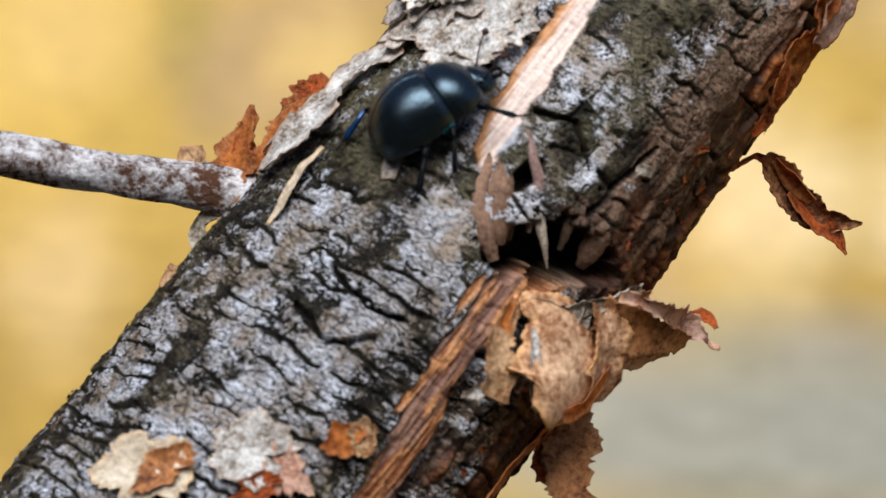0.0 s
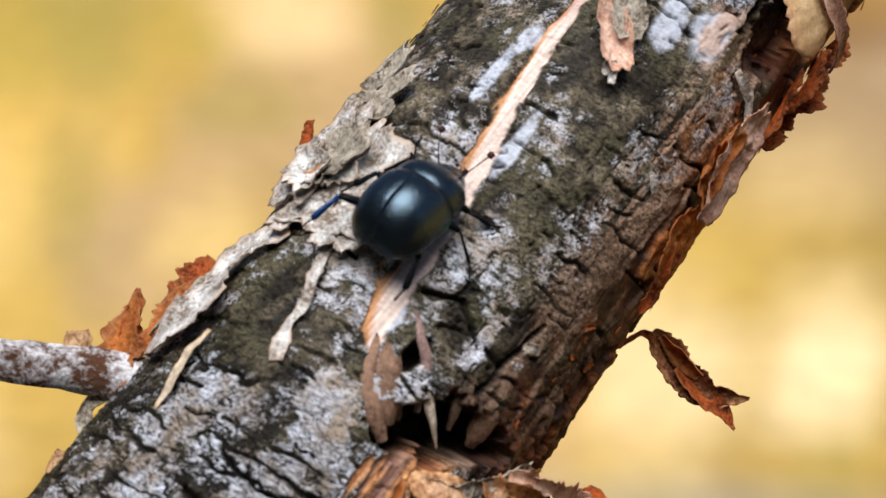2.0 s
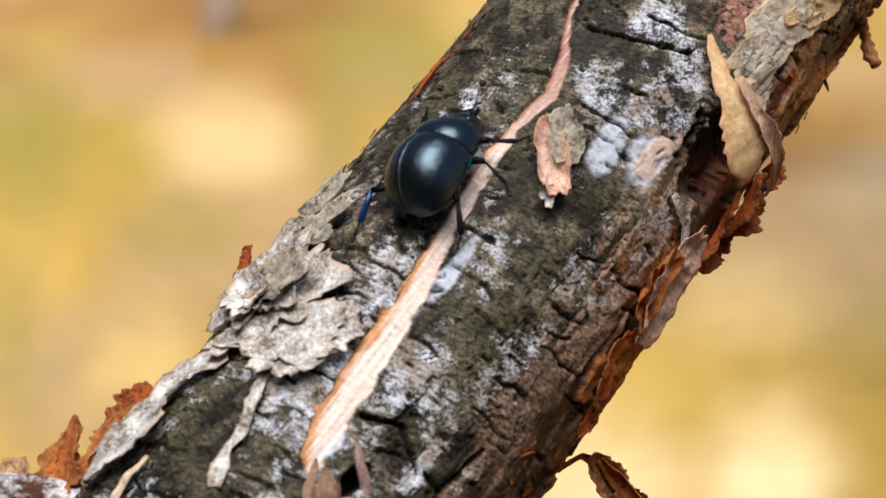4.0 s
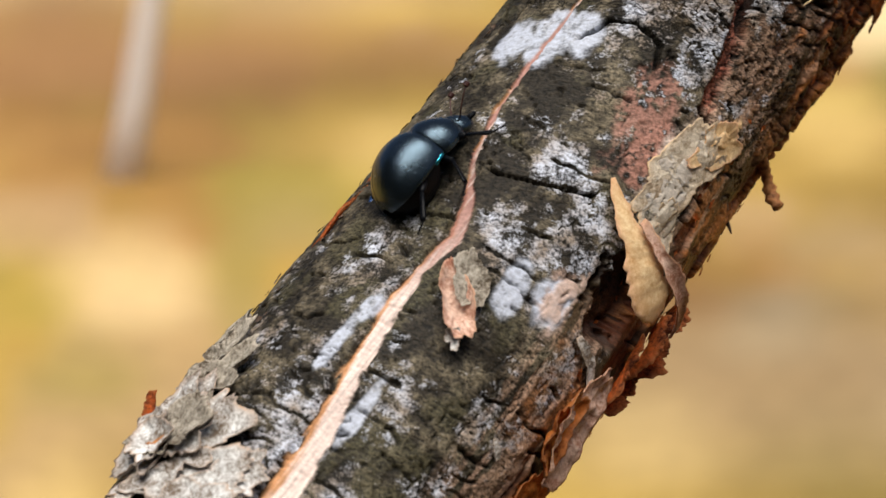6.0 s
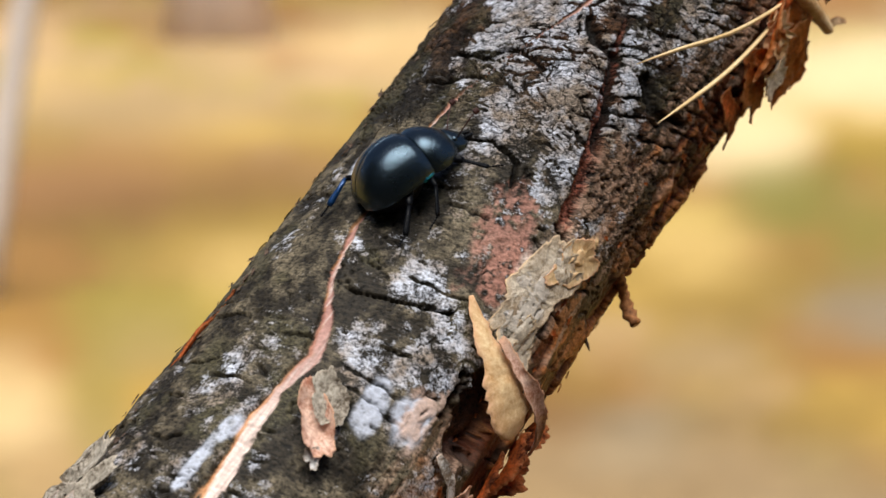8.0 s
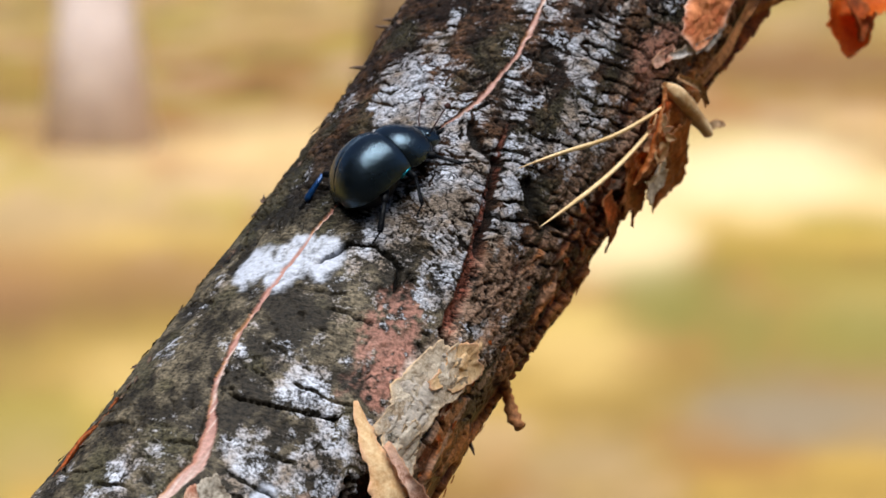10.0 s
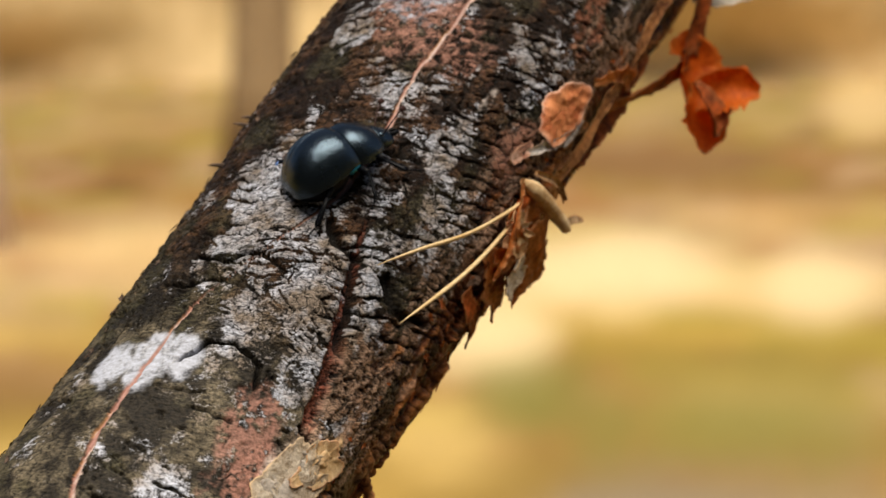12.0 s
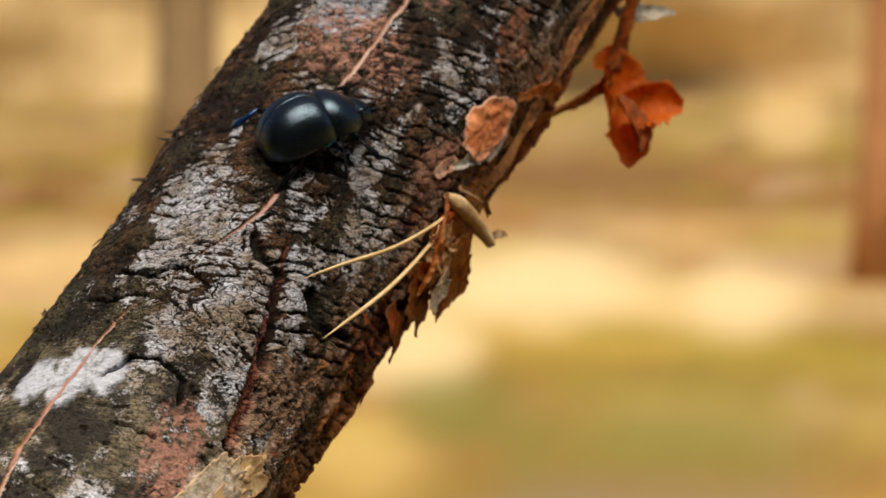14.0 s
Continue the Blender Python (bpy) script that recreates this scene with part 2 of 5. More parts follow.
def shell_material(name, base, rough, sheen, scale):
    m = material(name, base, rough, 0.0, 0.5)
    b = m.node_tree.nodes["Principled BSDF"]
    b.inputs["Coat Weight"].default_value = sheen
    b.inputs["Coat Roughness"].default_value = 0.22
    b.inputs["Coat Tint"].default_value = (0.75, 0.88, 1.0, 1)
    where = node(m, "ShaderNodeTexCoord")
    pits = node(m, "ShaderNodeTexNoise", Scale=scale, Detail=4.0, Roughness=0.7)
    wide = node(m, "ShaderNodeTexNoise", Scale=260.0, Detail=3.0)
    join(m, where.outputs["Object"], pits.inputs["Vector"])
    join(m, where.outputs["Object"], wide.inputs["Vector"])
    relief = node(m, "ShaderNodeBump", Strength=0.7, Distance=0.00008)
    join(m, pits.outputs["Fac"], relief.inputs["Height"])
    join(m, relief.outputs["Normal"], b.inputs["Normal"])
    spread = node(m, "ShaderNodeMapRange")
    spread.inputs["To Min"].default_value, spread.inputs["To Max"].default_value = rough * 0.75, rough * 1.3
    join(m, wide.outputs["Fac"], spread.inputs["Value"])
    join(m, spread.outputs["Result"], b.inputs["Roughness"])
    return m


SHELL = shell_material("black_shell", (0.045, 0.066, 0.085), 0.25, 0.0, 1700)
SHELL.node_tree.nodes["Principled BSDF"].inputs["Metallic"].default_value = 0.92
RIM = shell_material("blue_rim", (0.02, 0.26, 0.32), 0.22, 0.3, 2600)
RIM.node_tree.nodes["Principled BSDF"].inputs["Metallic"].default_value = 0.9
LEG = shell_material("black_leg", (0.002, 0.0025, 0.004), 0.4, 0.0, 3000)
LEG.node_tree.nodes["Principled BSDF"].inputs["Specular IOR Level"].default_value = 0.12
LEG_BLUE = shell_material("blue_leg", (0.006, 0.045, 0.15), 0.32, 0.3, 3000)
LEG_BLUE.node_tree.nodes["Principled BSDF"].inputs["Metallic"].default_value = 0.5
CLUB = shell_material("brown_club", (0.05, 0.014, 0.01), 0.5, 0.0, 3000)

GROUND = mottled("leaf_litter", (0.82,) * 3, (1.15,) * 3, 3.0, 0.95, 0.4, 0.02, 0.1, tint="tint")
DISTANCE = mottled("far_wood", (0.50, 0.35, 0.16), (0.86, 0.66, 0.37), 0.25, 0.95, 0.0, 0.01, 0.0)
TREE_GREY = mottled("grey_trunk", (0.55, 0.50, 0.48), (0.78, 0.72, 0.70), 6, 0.9, 0.3, 0.01)
TREE_PALE = mottled("pale_trunk", (0.55, 0.45, 0.42), (0.80, 0.70, 0.66), 6, 0.9, 0.3, 0.01)
TREE_DARK = mottled("dark_trunk", (0.22, 0.145, 0.075), (0.40, 0.28, 0.15), 6, 0.9, 0.3, 0.01)
TREE_RED = mottled("red_trunk", (0.32, 0.14, 0.06), (0.60, 0.30, 0.14), 6, 0.9, 0.3, 0.01)


# ---- building helpers ----
def part(name, bm, mat, parent=None, label="", smooth=True):
    """Links a bmesh, in world or the parent's own space, as one mesh object under its thing."""
    me = bpy.data.meshes.new(name)
    bm.to_mesh(me)
    bm.free()
    me.materials.append(mat)
    if smooth:
        me.polygons.foreach_set("use_smooth", np.ones(len(me.polygons), bool))
    ob = new(name, me)
    if parent:
        ob.parent = parent
    if label:
        ob["label"] = label
    return ob


def sheet_mesh(name, points, wrap=False):
    """A mesh of a grid of points (rows, columns, 3)."""
    rows, cols = points.shape[:2]
    me = bpy.data.meshes.new(name)
    i = np.arange(rows * cols).reshape(rows, cols)
    right = np.roll(i, -1, 1) if wrap else i
    a, b = (i[:-1], right[:-1]) if wrap else (i[:-1, :-1], i[:-1, 1:])
    d, c = (i[1:], right[1:]) if wrap else (i[1:, :-1], i[1:, 1:])
    quads = np.stack([a, b, c, d], -1).reshape(-1, 4)
    me.vertices.add(rows * cols)
    me.vertices.foreach_set("co", np.ascontiguousarray(points, np.float32).ravel())
    me.loops.add(quads.size)
    me.loops.foreach_set("vertex_index", quads.astype(np.int32).ravel())
    me.polygons.add(len(quads))
    me.polygons.foreach_set("loop_start", np.arange(0, quads.size, 4, dtype=np.int32))
    me.polygons.foreach_set("use_smooth", np.ones(len(quads), bool))
    me.update(calc_edges=True)
    return me


def give_tint(me, colours):
    layer = me.color_attributes.new("tint", "FLOAT_COLOR", "POINT")
    rgba = np.ones((colours.reshape(-1, 3).shape[0], 4), np.float32)
    rgba[:, :3] = colours.reshape(-1, 3)
    layer.data.foreach_set("color", rgba.ravel())


def tube(bm, points, radii, sides=10, squash=1.0):
    """A closed tapered tube along points."""
    points = [Vector(p) for p in points]
    rings = []
    side = None
    for k, p in enumerate(points):
        way = (points[min(k + 1, len(points) - 1)] - points[max(k - 1, 0)]).normalized()
        if side is None:
            side = way.orthogonal().normalized()
        side = (side - way * side.dot(way)).normalized()
        up = way.cross(side)
        rings.append([bm.verts.new(p + radii[k] * (math.cos(a) * side + squash * math.sin(a) * up)) for a in (2 * math.pi * j / sides for j in range(sides))])
    for one, two in zip(rings, rings[1:]):
        for j in range(sides):
            bm.faces.new((one[j], one[(j + 1) % sides], two[(j + 1) % sides], two[j]))
    bm.faces.new(rings[0][::-1])
    bm.faces.new(rings[-1])
    return bm


# ---- ground: one sheet to the horizon ----
def build_ground():
    azimuth = np.radians(np.r_[np.arange(-15, 30, 0.3), np.arange(30, 345, 3.0)])
    reach = np.r_[0.0, np.geomspace(0.25, 3000, 150)]
    r, a = np.meshgrid(reach, azimuth, indexing="ij")
    x, y = r * np.sin(a), r * np.cos(a)
    z = 0.05 * (fractal(x * 0.6, y * 0.6, 5, 4) - 0.5) * ramp(0.5, 3, r) * ramp(200, 40, r)
    near = np.minimum(r, 60)
    px, py = near * np.sin(a), near * np.cos(a)
    # strips of litter across the clearing, fitted to the camera's view, nearest last
    dip = np.degrees(np.arctan2(0.85, np.maximum(py + 0.7 * (fractal(px * 0.5, py * 0.35, 10, 3) - 0.5) * np.minimum(near, 6) * 0.35, 0.3)))
    bands = (0.85, 1.6, 2.5, 3.2, 4.2, 5.2, 6.3, 7.2, 8.6, 10.5, 13.0, 17.0, 21.0)
    tones = ((0.38, 0.27, 0.12), (0.46, 0.32, 0.13), (0.36, 0.21, 0.075), (0.33, 0.19, 0.065), (0.72, 0.49, 0.23), (0.80, 0.55, 0.26), (0.50, 0.34, 0.09),
             (0.42, 0.29, 0.07), (0.55, 0.37, 0.12), (0.55, 0.36, 0.10), (0.60, 0.39, 0.11), (0.66, 0.45, 0.125), (0.60, 0.405, 0.115))
    colour = np.stack([np.interp(dip, bands, [c[k] for c in tones]) for k in range(3)], -1)
    colour = colour * (0.46 + 0.8 * fractal(px / 0.45, py / 1.1, 11, 4))[..., None]
    colour = blend(colour, (0.42, 0.33, 0.07), 0.6 * ramp(0.52, 0.66, fractal(px / 0.40 + 9, py / 1.0, 12, 4)))
    colour = blend(colour, (0.40, 0.20, 0.08), 0.6 * ramp(0.58, 0.70, fractal(px / 0.6 + 31, py / 1.3, 13, 4)))
    colour = blend(colour, (0.55, 0.38, 0.22), 0.6 * ramp(0.58, 0.68, fractal(px / 0.5 + 57, py / 1.2, 14, 4)))

    def near_to(x0, y0, rx, ry):
        return ramp(1.25, 0.6, np.hypot((px - x0) / rx, (py - y0) / ry) + 0.5 * (fractal(px * 1.5 + x0, py * 1.5, 77, 3) - 0.5))

    # patches that darken the litter, placed to fit the camera's view
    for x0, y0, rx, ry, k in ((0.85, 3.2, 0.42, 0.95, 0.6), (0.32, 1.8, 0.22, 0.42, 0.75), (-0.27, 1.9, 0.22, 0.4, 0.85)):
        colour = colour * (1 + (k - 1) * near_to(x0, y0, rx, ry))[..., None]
    # colour patches and painted highlights fitted to the view: bearing, dip, half sizes (degrees)
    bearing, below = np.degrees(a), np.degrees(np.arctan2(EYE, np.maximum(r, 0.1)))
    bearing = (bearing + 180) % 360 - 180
    PALE, CREAM, YELLOW, OLIVE, DARK_GREEN, BROWN, TAN, GREYISH = (0.86, 0.68, 0.39), (0.82, 0.60, 0.31), (0.72, 0.51, 0.20), (0.38, 0.30, 0.085), (0.27, 0.25, 0.07), (0.29, 0.165, 0.07), (0.44, 0.31, 0.16), (0.34, 0.27, 0.18)
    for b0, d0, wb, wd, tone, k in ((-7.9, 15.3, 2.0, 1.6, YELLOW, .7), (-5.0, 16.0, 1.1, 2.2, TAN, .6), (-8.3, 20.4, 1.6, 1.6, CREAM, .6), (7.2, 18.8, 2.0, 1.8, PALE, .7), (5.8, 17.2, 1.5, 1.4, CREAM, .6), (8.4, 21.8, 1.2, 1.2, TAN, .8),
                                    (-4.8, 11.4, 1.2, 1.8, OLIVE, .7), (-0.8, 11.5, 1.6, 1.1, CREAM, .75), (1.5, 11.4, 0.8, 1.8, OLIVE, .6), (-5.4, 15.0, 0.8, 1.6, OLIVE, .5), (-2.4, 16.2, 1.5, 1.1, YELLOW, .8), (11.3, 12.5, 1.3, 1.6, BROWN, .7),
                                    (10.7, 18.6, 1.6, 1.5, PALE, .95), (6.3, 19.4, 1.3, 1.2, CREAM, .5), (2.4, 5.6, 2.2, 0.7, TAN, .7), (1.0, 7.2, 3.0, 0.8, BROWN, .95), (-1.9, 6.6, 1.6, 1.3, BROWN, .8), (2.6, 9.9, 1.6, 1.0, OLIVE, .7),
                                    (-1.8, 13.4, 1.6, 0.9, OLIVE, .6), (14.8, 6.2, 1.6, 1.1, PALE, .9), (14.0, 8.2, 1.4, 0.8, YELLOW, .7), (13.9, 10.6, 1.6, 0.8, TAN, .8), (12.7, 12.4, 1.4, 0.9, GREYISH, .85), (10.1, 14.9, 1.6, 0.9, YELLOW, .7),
                                    (7.7, 4.2, 2.0, 0.8, CREAM, .6), (4.9, 7.0, 1.8, 0.7, BROWN, .7), (4.9, 9.0, 1.8, 0.9, YELLOW, .6), (18.6, 2.55, 2.4, 0.6, BROWN, .9), (17.6, 4.7, 2.6, 0.9, PALE, .95), (15.8, 7.3, 1.3, 0.9, DARK_GREEN, .8),
                                    (20.4, 7.4, 3.2, 1.0, OLIVE, .8), (20.0, 9.4, 4.0, 0.8, GREYISH, .7), (18.0, 9.6, 2.4, 0.6, GREYISH, .7), (21.5, 5.0, 1.6, 0.8, PALE, .85), (22.6, 1.3, 0.9, 0.8, CREAM, .6), (17.2, 7.9, 0.8, 0.6, DARK_GREEN, .6), (20.5, 8.2, 4.0, 0.7, DARK_GREEN, .55)):
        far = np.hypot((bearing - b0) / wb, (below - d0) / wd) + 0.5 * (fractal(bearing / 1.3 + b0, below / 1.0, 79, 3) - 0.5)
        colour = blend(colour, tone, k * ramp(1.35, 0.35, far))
    colour = np.clip(colour, 0, 1) ** 1.18 * (0.99, 1.02, 1.08)
    colour = blend(colour, (0.30, 0.31, 0.27), 0.8 * near_to(0.25, 1.95, 0.30, 0.22))       # pale grey patch fitted to the view
    colour = blend(colour, (0.36, 0.19, 0.08), 0.7 * near_to(-0.6, 7.4, 1.5, 0.9))          # reddish brown patch fitted to the view
    colour = blend(colour, (0.42, 0.30, 0.16), 0.6 * near_to(0.75, 3.4, 0.5, 0.5))          # brown patch fitted to the view
    colour = blend(colour, (0.30, 0.17, 0.065), near_to(0.15, 0.5, 1.3, 1.0))               # unseen near ground, browned to set the bounce light
    colour = blend(colour, (0.035, 0.026, 0.016), near_to(-0.25, 0.05, 1.0, 0.75))          # unseen ground, blackened to cut bounce and reflections
    colour = blend(colour, (0.045, 0.030, 0.017), ramp(1.8, 1.3, r))                        # unseen near ground, darkened so the beetle's flank reflects black
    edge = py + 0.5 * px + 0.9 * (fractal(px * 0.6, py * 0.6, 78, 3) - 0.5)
    colour = blend(colour, (0.04, 0.032, 0.02), ramp(0.1, -0.8, edge))                      # unseen ground behind, darkened for the beetle's reflections
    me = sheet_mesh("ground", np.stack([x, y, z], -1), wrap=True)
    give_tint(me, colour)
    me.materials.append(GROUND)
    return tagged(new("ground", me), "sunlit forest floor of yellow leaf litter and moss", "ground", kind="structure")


def build_backdrop():
    a = np.radians(np.linspace(0, 360, 181))[:-1]
    z = np.linspace(-0.5, 9, 24)
    zz, aa = np.meshgrid(z, a, indexing="ij")
    r = 55 + 4 * (fractal(aa * 9, zz * 0.4, 3, 3) - 0.5)
    top = zz + (zz > 8) * 3 * (fractal(aa * 20, zz, 8, 3) - 0.5)
    me = sheet_mesh("backdrop", np.stack([r * np.sin(aa), r * np.cos(aa), top], -1), wrap=True)
    me.materials.append(DISTANCE)
    return tagged(new("backdrop", me), "distant yellow and brown autumn woodland", "woodland", kind="structure")


def build_tree(azimuth, distance, width, height, lean, mat, label):
    """A bare trunk with a few limb stubs, tapered and slightly crooked."""
    a = radians(azimuth)
    base = Vector((distance * math.sin(a), distance * math.cos(a), -0.05))
    tree = tagged(new("tree"), label, "tree")
    tree.location = base
    bm = bmesh.new()
    pts, rad = [], []
    for k in range(13):
        f = k / 12
        pts.append((lean * height * f + 0.03 * math.sin(5 * f + azimuth), 0.02 * math.cos(7 * f), height * f))
        rad.append(width / 2 * (1 - 0.6 * f) * (1 + 0.5 * math.exp(-f * 30)))
    tube(bm, pts, rad, 14)
    part("trunk", bm, mat, tree)
    rng = random.Random(int(azimuth * 10))
    for k in range(5):
        f = 0.45 + 0.1 * k
        p = Vector((lean * height * f, 0, height * f))
        way = Vector((rng.uniform(-1, 1), rng.uniform(-1, 1), 0.5)).normalized()
        bm = bmesh.new()
        tube(bm, [p, p + way * 0.5, p + way * 1.1 + Vector((0, 0, 0.2))], [width * 0.14, width * 0.09, 0.004], 8)
        part("limb", bm, mat, tree)
    return tree


SPRUCE = mottled("spruce_needles", (0.010, 0.016, 0.008), (0.045, 0.06, 0.028), 30, 0.8, 0.3, 0.004)


def build_spruce(azimuth, distance, height, width, seed):
    """An unseen dense spruce, added to block light: a tapered trunk and drooping whorls of jagged sprays."""
    a = radians(azimuth)
    tree = tagged(new("spruce"), "unseen dark spruce added behind the camera to block light", "tree", group="spruces round the clearing")
    tree.location = (distance * math.sin(a), distance * math.cos(a), -0.05)
    part("trunk", tube(bmesh.new(), [(0, 0, 0), (0, 0, height * 0.5), (0, 0, height)], [0.09, 0.05, 0.004], 10), TREE_DARK, tree)
    rng = np.random.default_rng(seed)
    n = 1500
    f = rng.uniform(0.01, 0.99, n)
    turn = rng.uniform(0, 2 * math.pi, n)
    reach = width * (1 - f) ** 0.8 * rng.uniform(0.35, 1.0, n)
    z = height * (0.04 + 0.95 * f) - 0.22 * reach
    c = np.stack([reach * np.cos(turn), reach * np.sin(turn), z], 1)
    way = np.stack([np.cos(turn), np.sin(turn), rng.uniform(-0.6, 0.0, n)], 1)
    flat = np.stack([-np.sin(turn), np.cos(turn), rng.uniform(-0.5, 0.5, n)], 1)
    size = rng.uniform(0.2, 0.42, n)[:, None]
    verts = np.stack([c - way * size, c + flat * size * 0.55, c + way * size * 1.2, c - flat * size * 0.55], 1).reshape(-1, 3)
    me = bpy.data.meshes.new("crown")
    me.from_pydata(verts.tolist(), [], np.arange(n * 4).reshape(-1, 4).tolist())
    me.materials.append(SPRUCE)
    crown = new("crown", me)
    crown.parent = tree


build_ground()
build_backdrop()
# out-of-view spruces added to block light and darken the beetle's reflections
for k in range(12):
    azimuth, distance, height, width, seed = 150 + 12.6 * k, 4.6 + 1.2 * ((k * 7) % 3), 4.6 + 0.8 * ((k * 5) % 4), 1.8, 20 + k
    build_spruce(azimuth, distance, height, width, seed)
build_tree(-0.75, 5.1, 0.06, 2.6, 0.12, TREE_GREY, "slim grey trunk standing in leaf litter")
build_tree(4.2, 12.0, 0.34, 7.0, 0.0, TREE_PALE, "pale pinkish birch trunk in the forest")
build_tree(10.4, 17.0, 0.40, 8.0, 0.01, TREE_DARK, "dark brown trunk far off in the forest")
build_tree(24.5, 10.5, 0.16, 6.0, 0.0, TREE_RED, "reddish brown pine trunk on the forest floor")

# ---- the leaning pine stem: axis, radius and surface frame (millimetres along, degrees round) ----
P0 = Vector((-0.03474, 0.29453, -0.15364 + EYE))
ALONG = Vector((0.60403, 0.42159, 0.67632)).normalized()
SIDE = Vector((0.7929, -0.23235, -0.56331))
SIDE = (SIDE - ALONG * SIDE.dot(ALONG)).normalized()
FRONT = SIDE.cross(ALONG)
STEM_U = np.array([-1040.0, -300.0, -60.0, 0.0, 25.0, 50.0, 75.0, 100.0, 125.0, 150.0, 175.0, 200.0, 225.0, 250.0, 301.0, 420.0, 640.0])
STEM_R = np.array([33.0, 27.0, 25.0, 24.0, 23.4, 22.85, 22.0, 21.15, 20.6, 20.2, 20.2, 20.35, 20.65, 20.95, 21.7, 20.5, 14.0])


def stem_radius(u):
    return np.interp(u, STEM_U, STEM_R)


def stem_bow(u):
    return 1.3 * np.sin(np.pi * np.clip(np.asarray(u, float) / 301.2, 0, 1))


def stem_point(u, a, h=0.0):
    """World place at u millimetres along, a degrees round (0 faces the lens, plus is underneath), h millimetres over the bark."""
    u, a = float(u), radians(float(a))
    r = float(stem_radius(u)) + float(h)
    return P0 + (ALONG * u + SIDE * (float(stem_bow(u)) + r * math.sin(a)) + FRONT * (r * math.cos(a))) * 0.001


def stem_normal(a):
    return SIDE * math.sin(radians(a)) + FRONT * math.cos(radians(a))


# ---- bark relief and tint ----
STRIPE_U = [62, 64.5, 70, 75, 86, 97, 107, 112, 118, 123, 129, 136, 147, 155, 165, 175, 181, 190, 198, 204, 217, 240, 280]
STRIPE_A = [-4, -6, -9, -10.5, -12, -17, -20, -20, -17, -21, -30, -34, -35.5, -35, -27, -17, -11, -9, -12, -14, -12, -8, -6]
STRIPE_W = [0.0, 1.2, 1.8, 1.7, 1.3, 1.15, 0.9, 0.7, 0.9, 0.7, 0.3, 0.3, 0.25, 0.2, 0.0, 0.1, 0.34, 0.3, 0.28, 0.25, 0.3, 0.2, 0.1]


def crack_lean(u):
    """How far the cross cracks slant along the stem."""
    return np.interp(u, [0, 60, 120, 165, 200, 240], [0.05, 0.1, 0.2, 0.42, 0.42, 0.3])


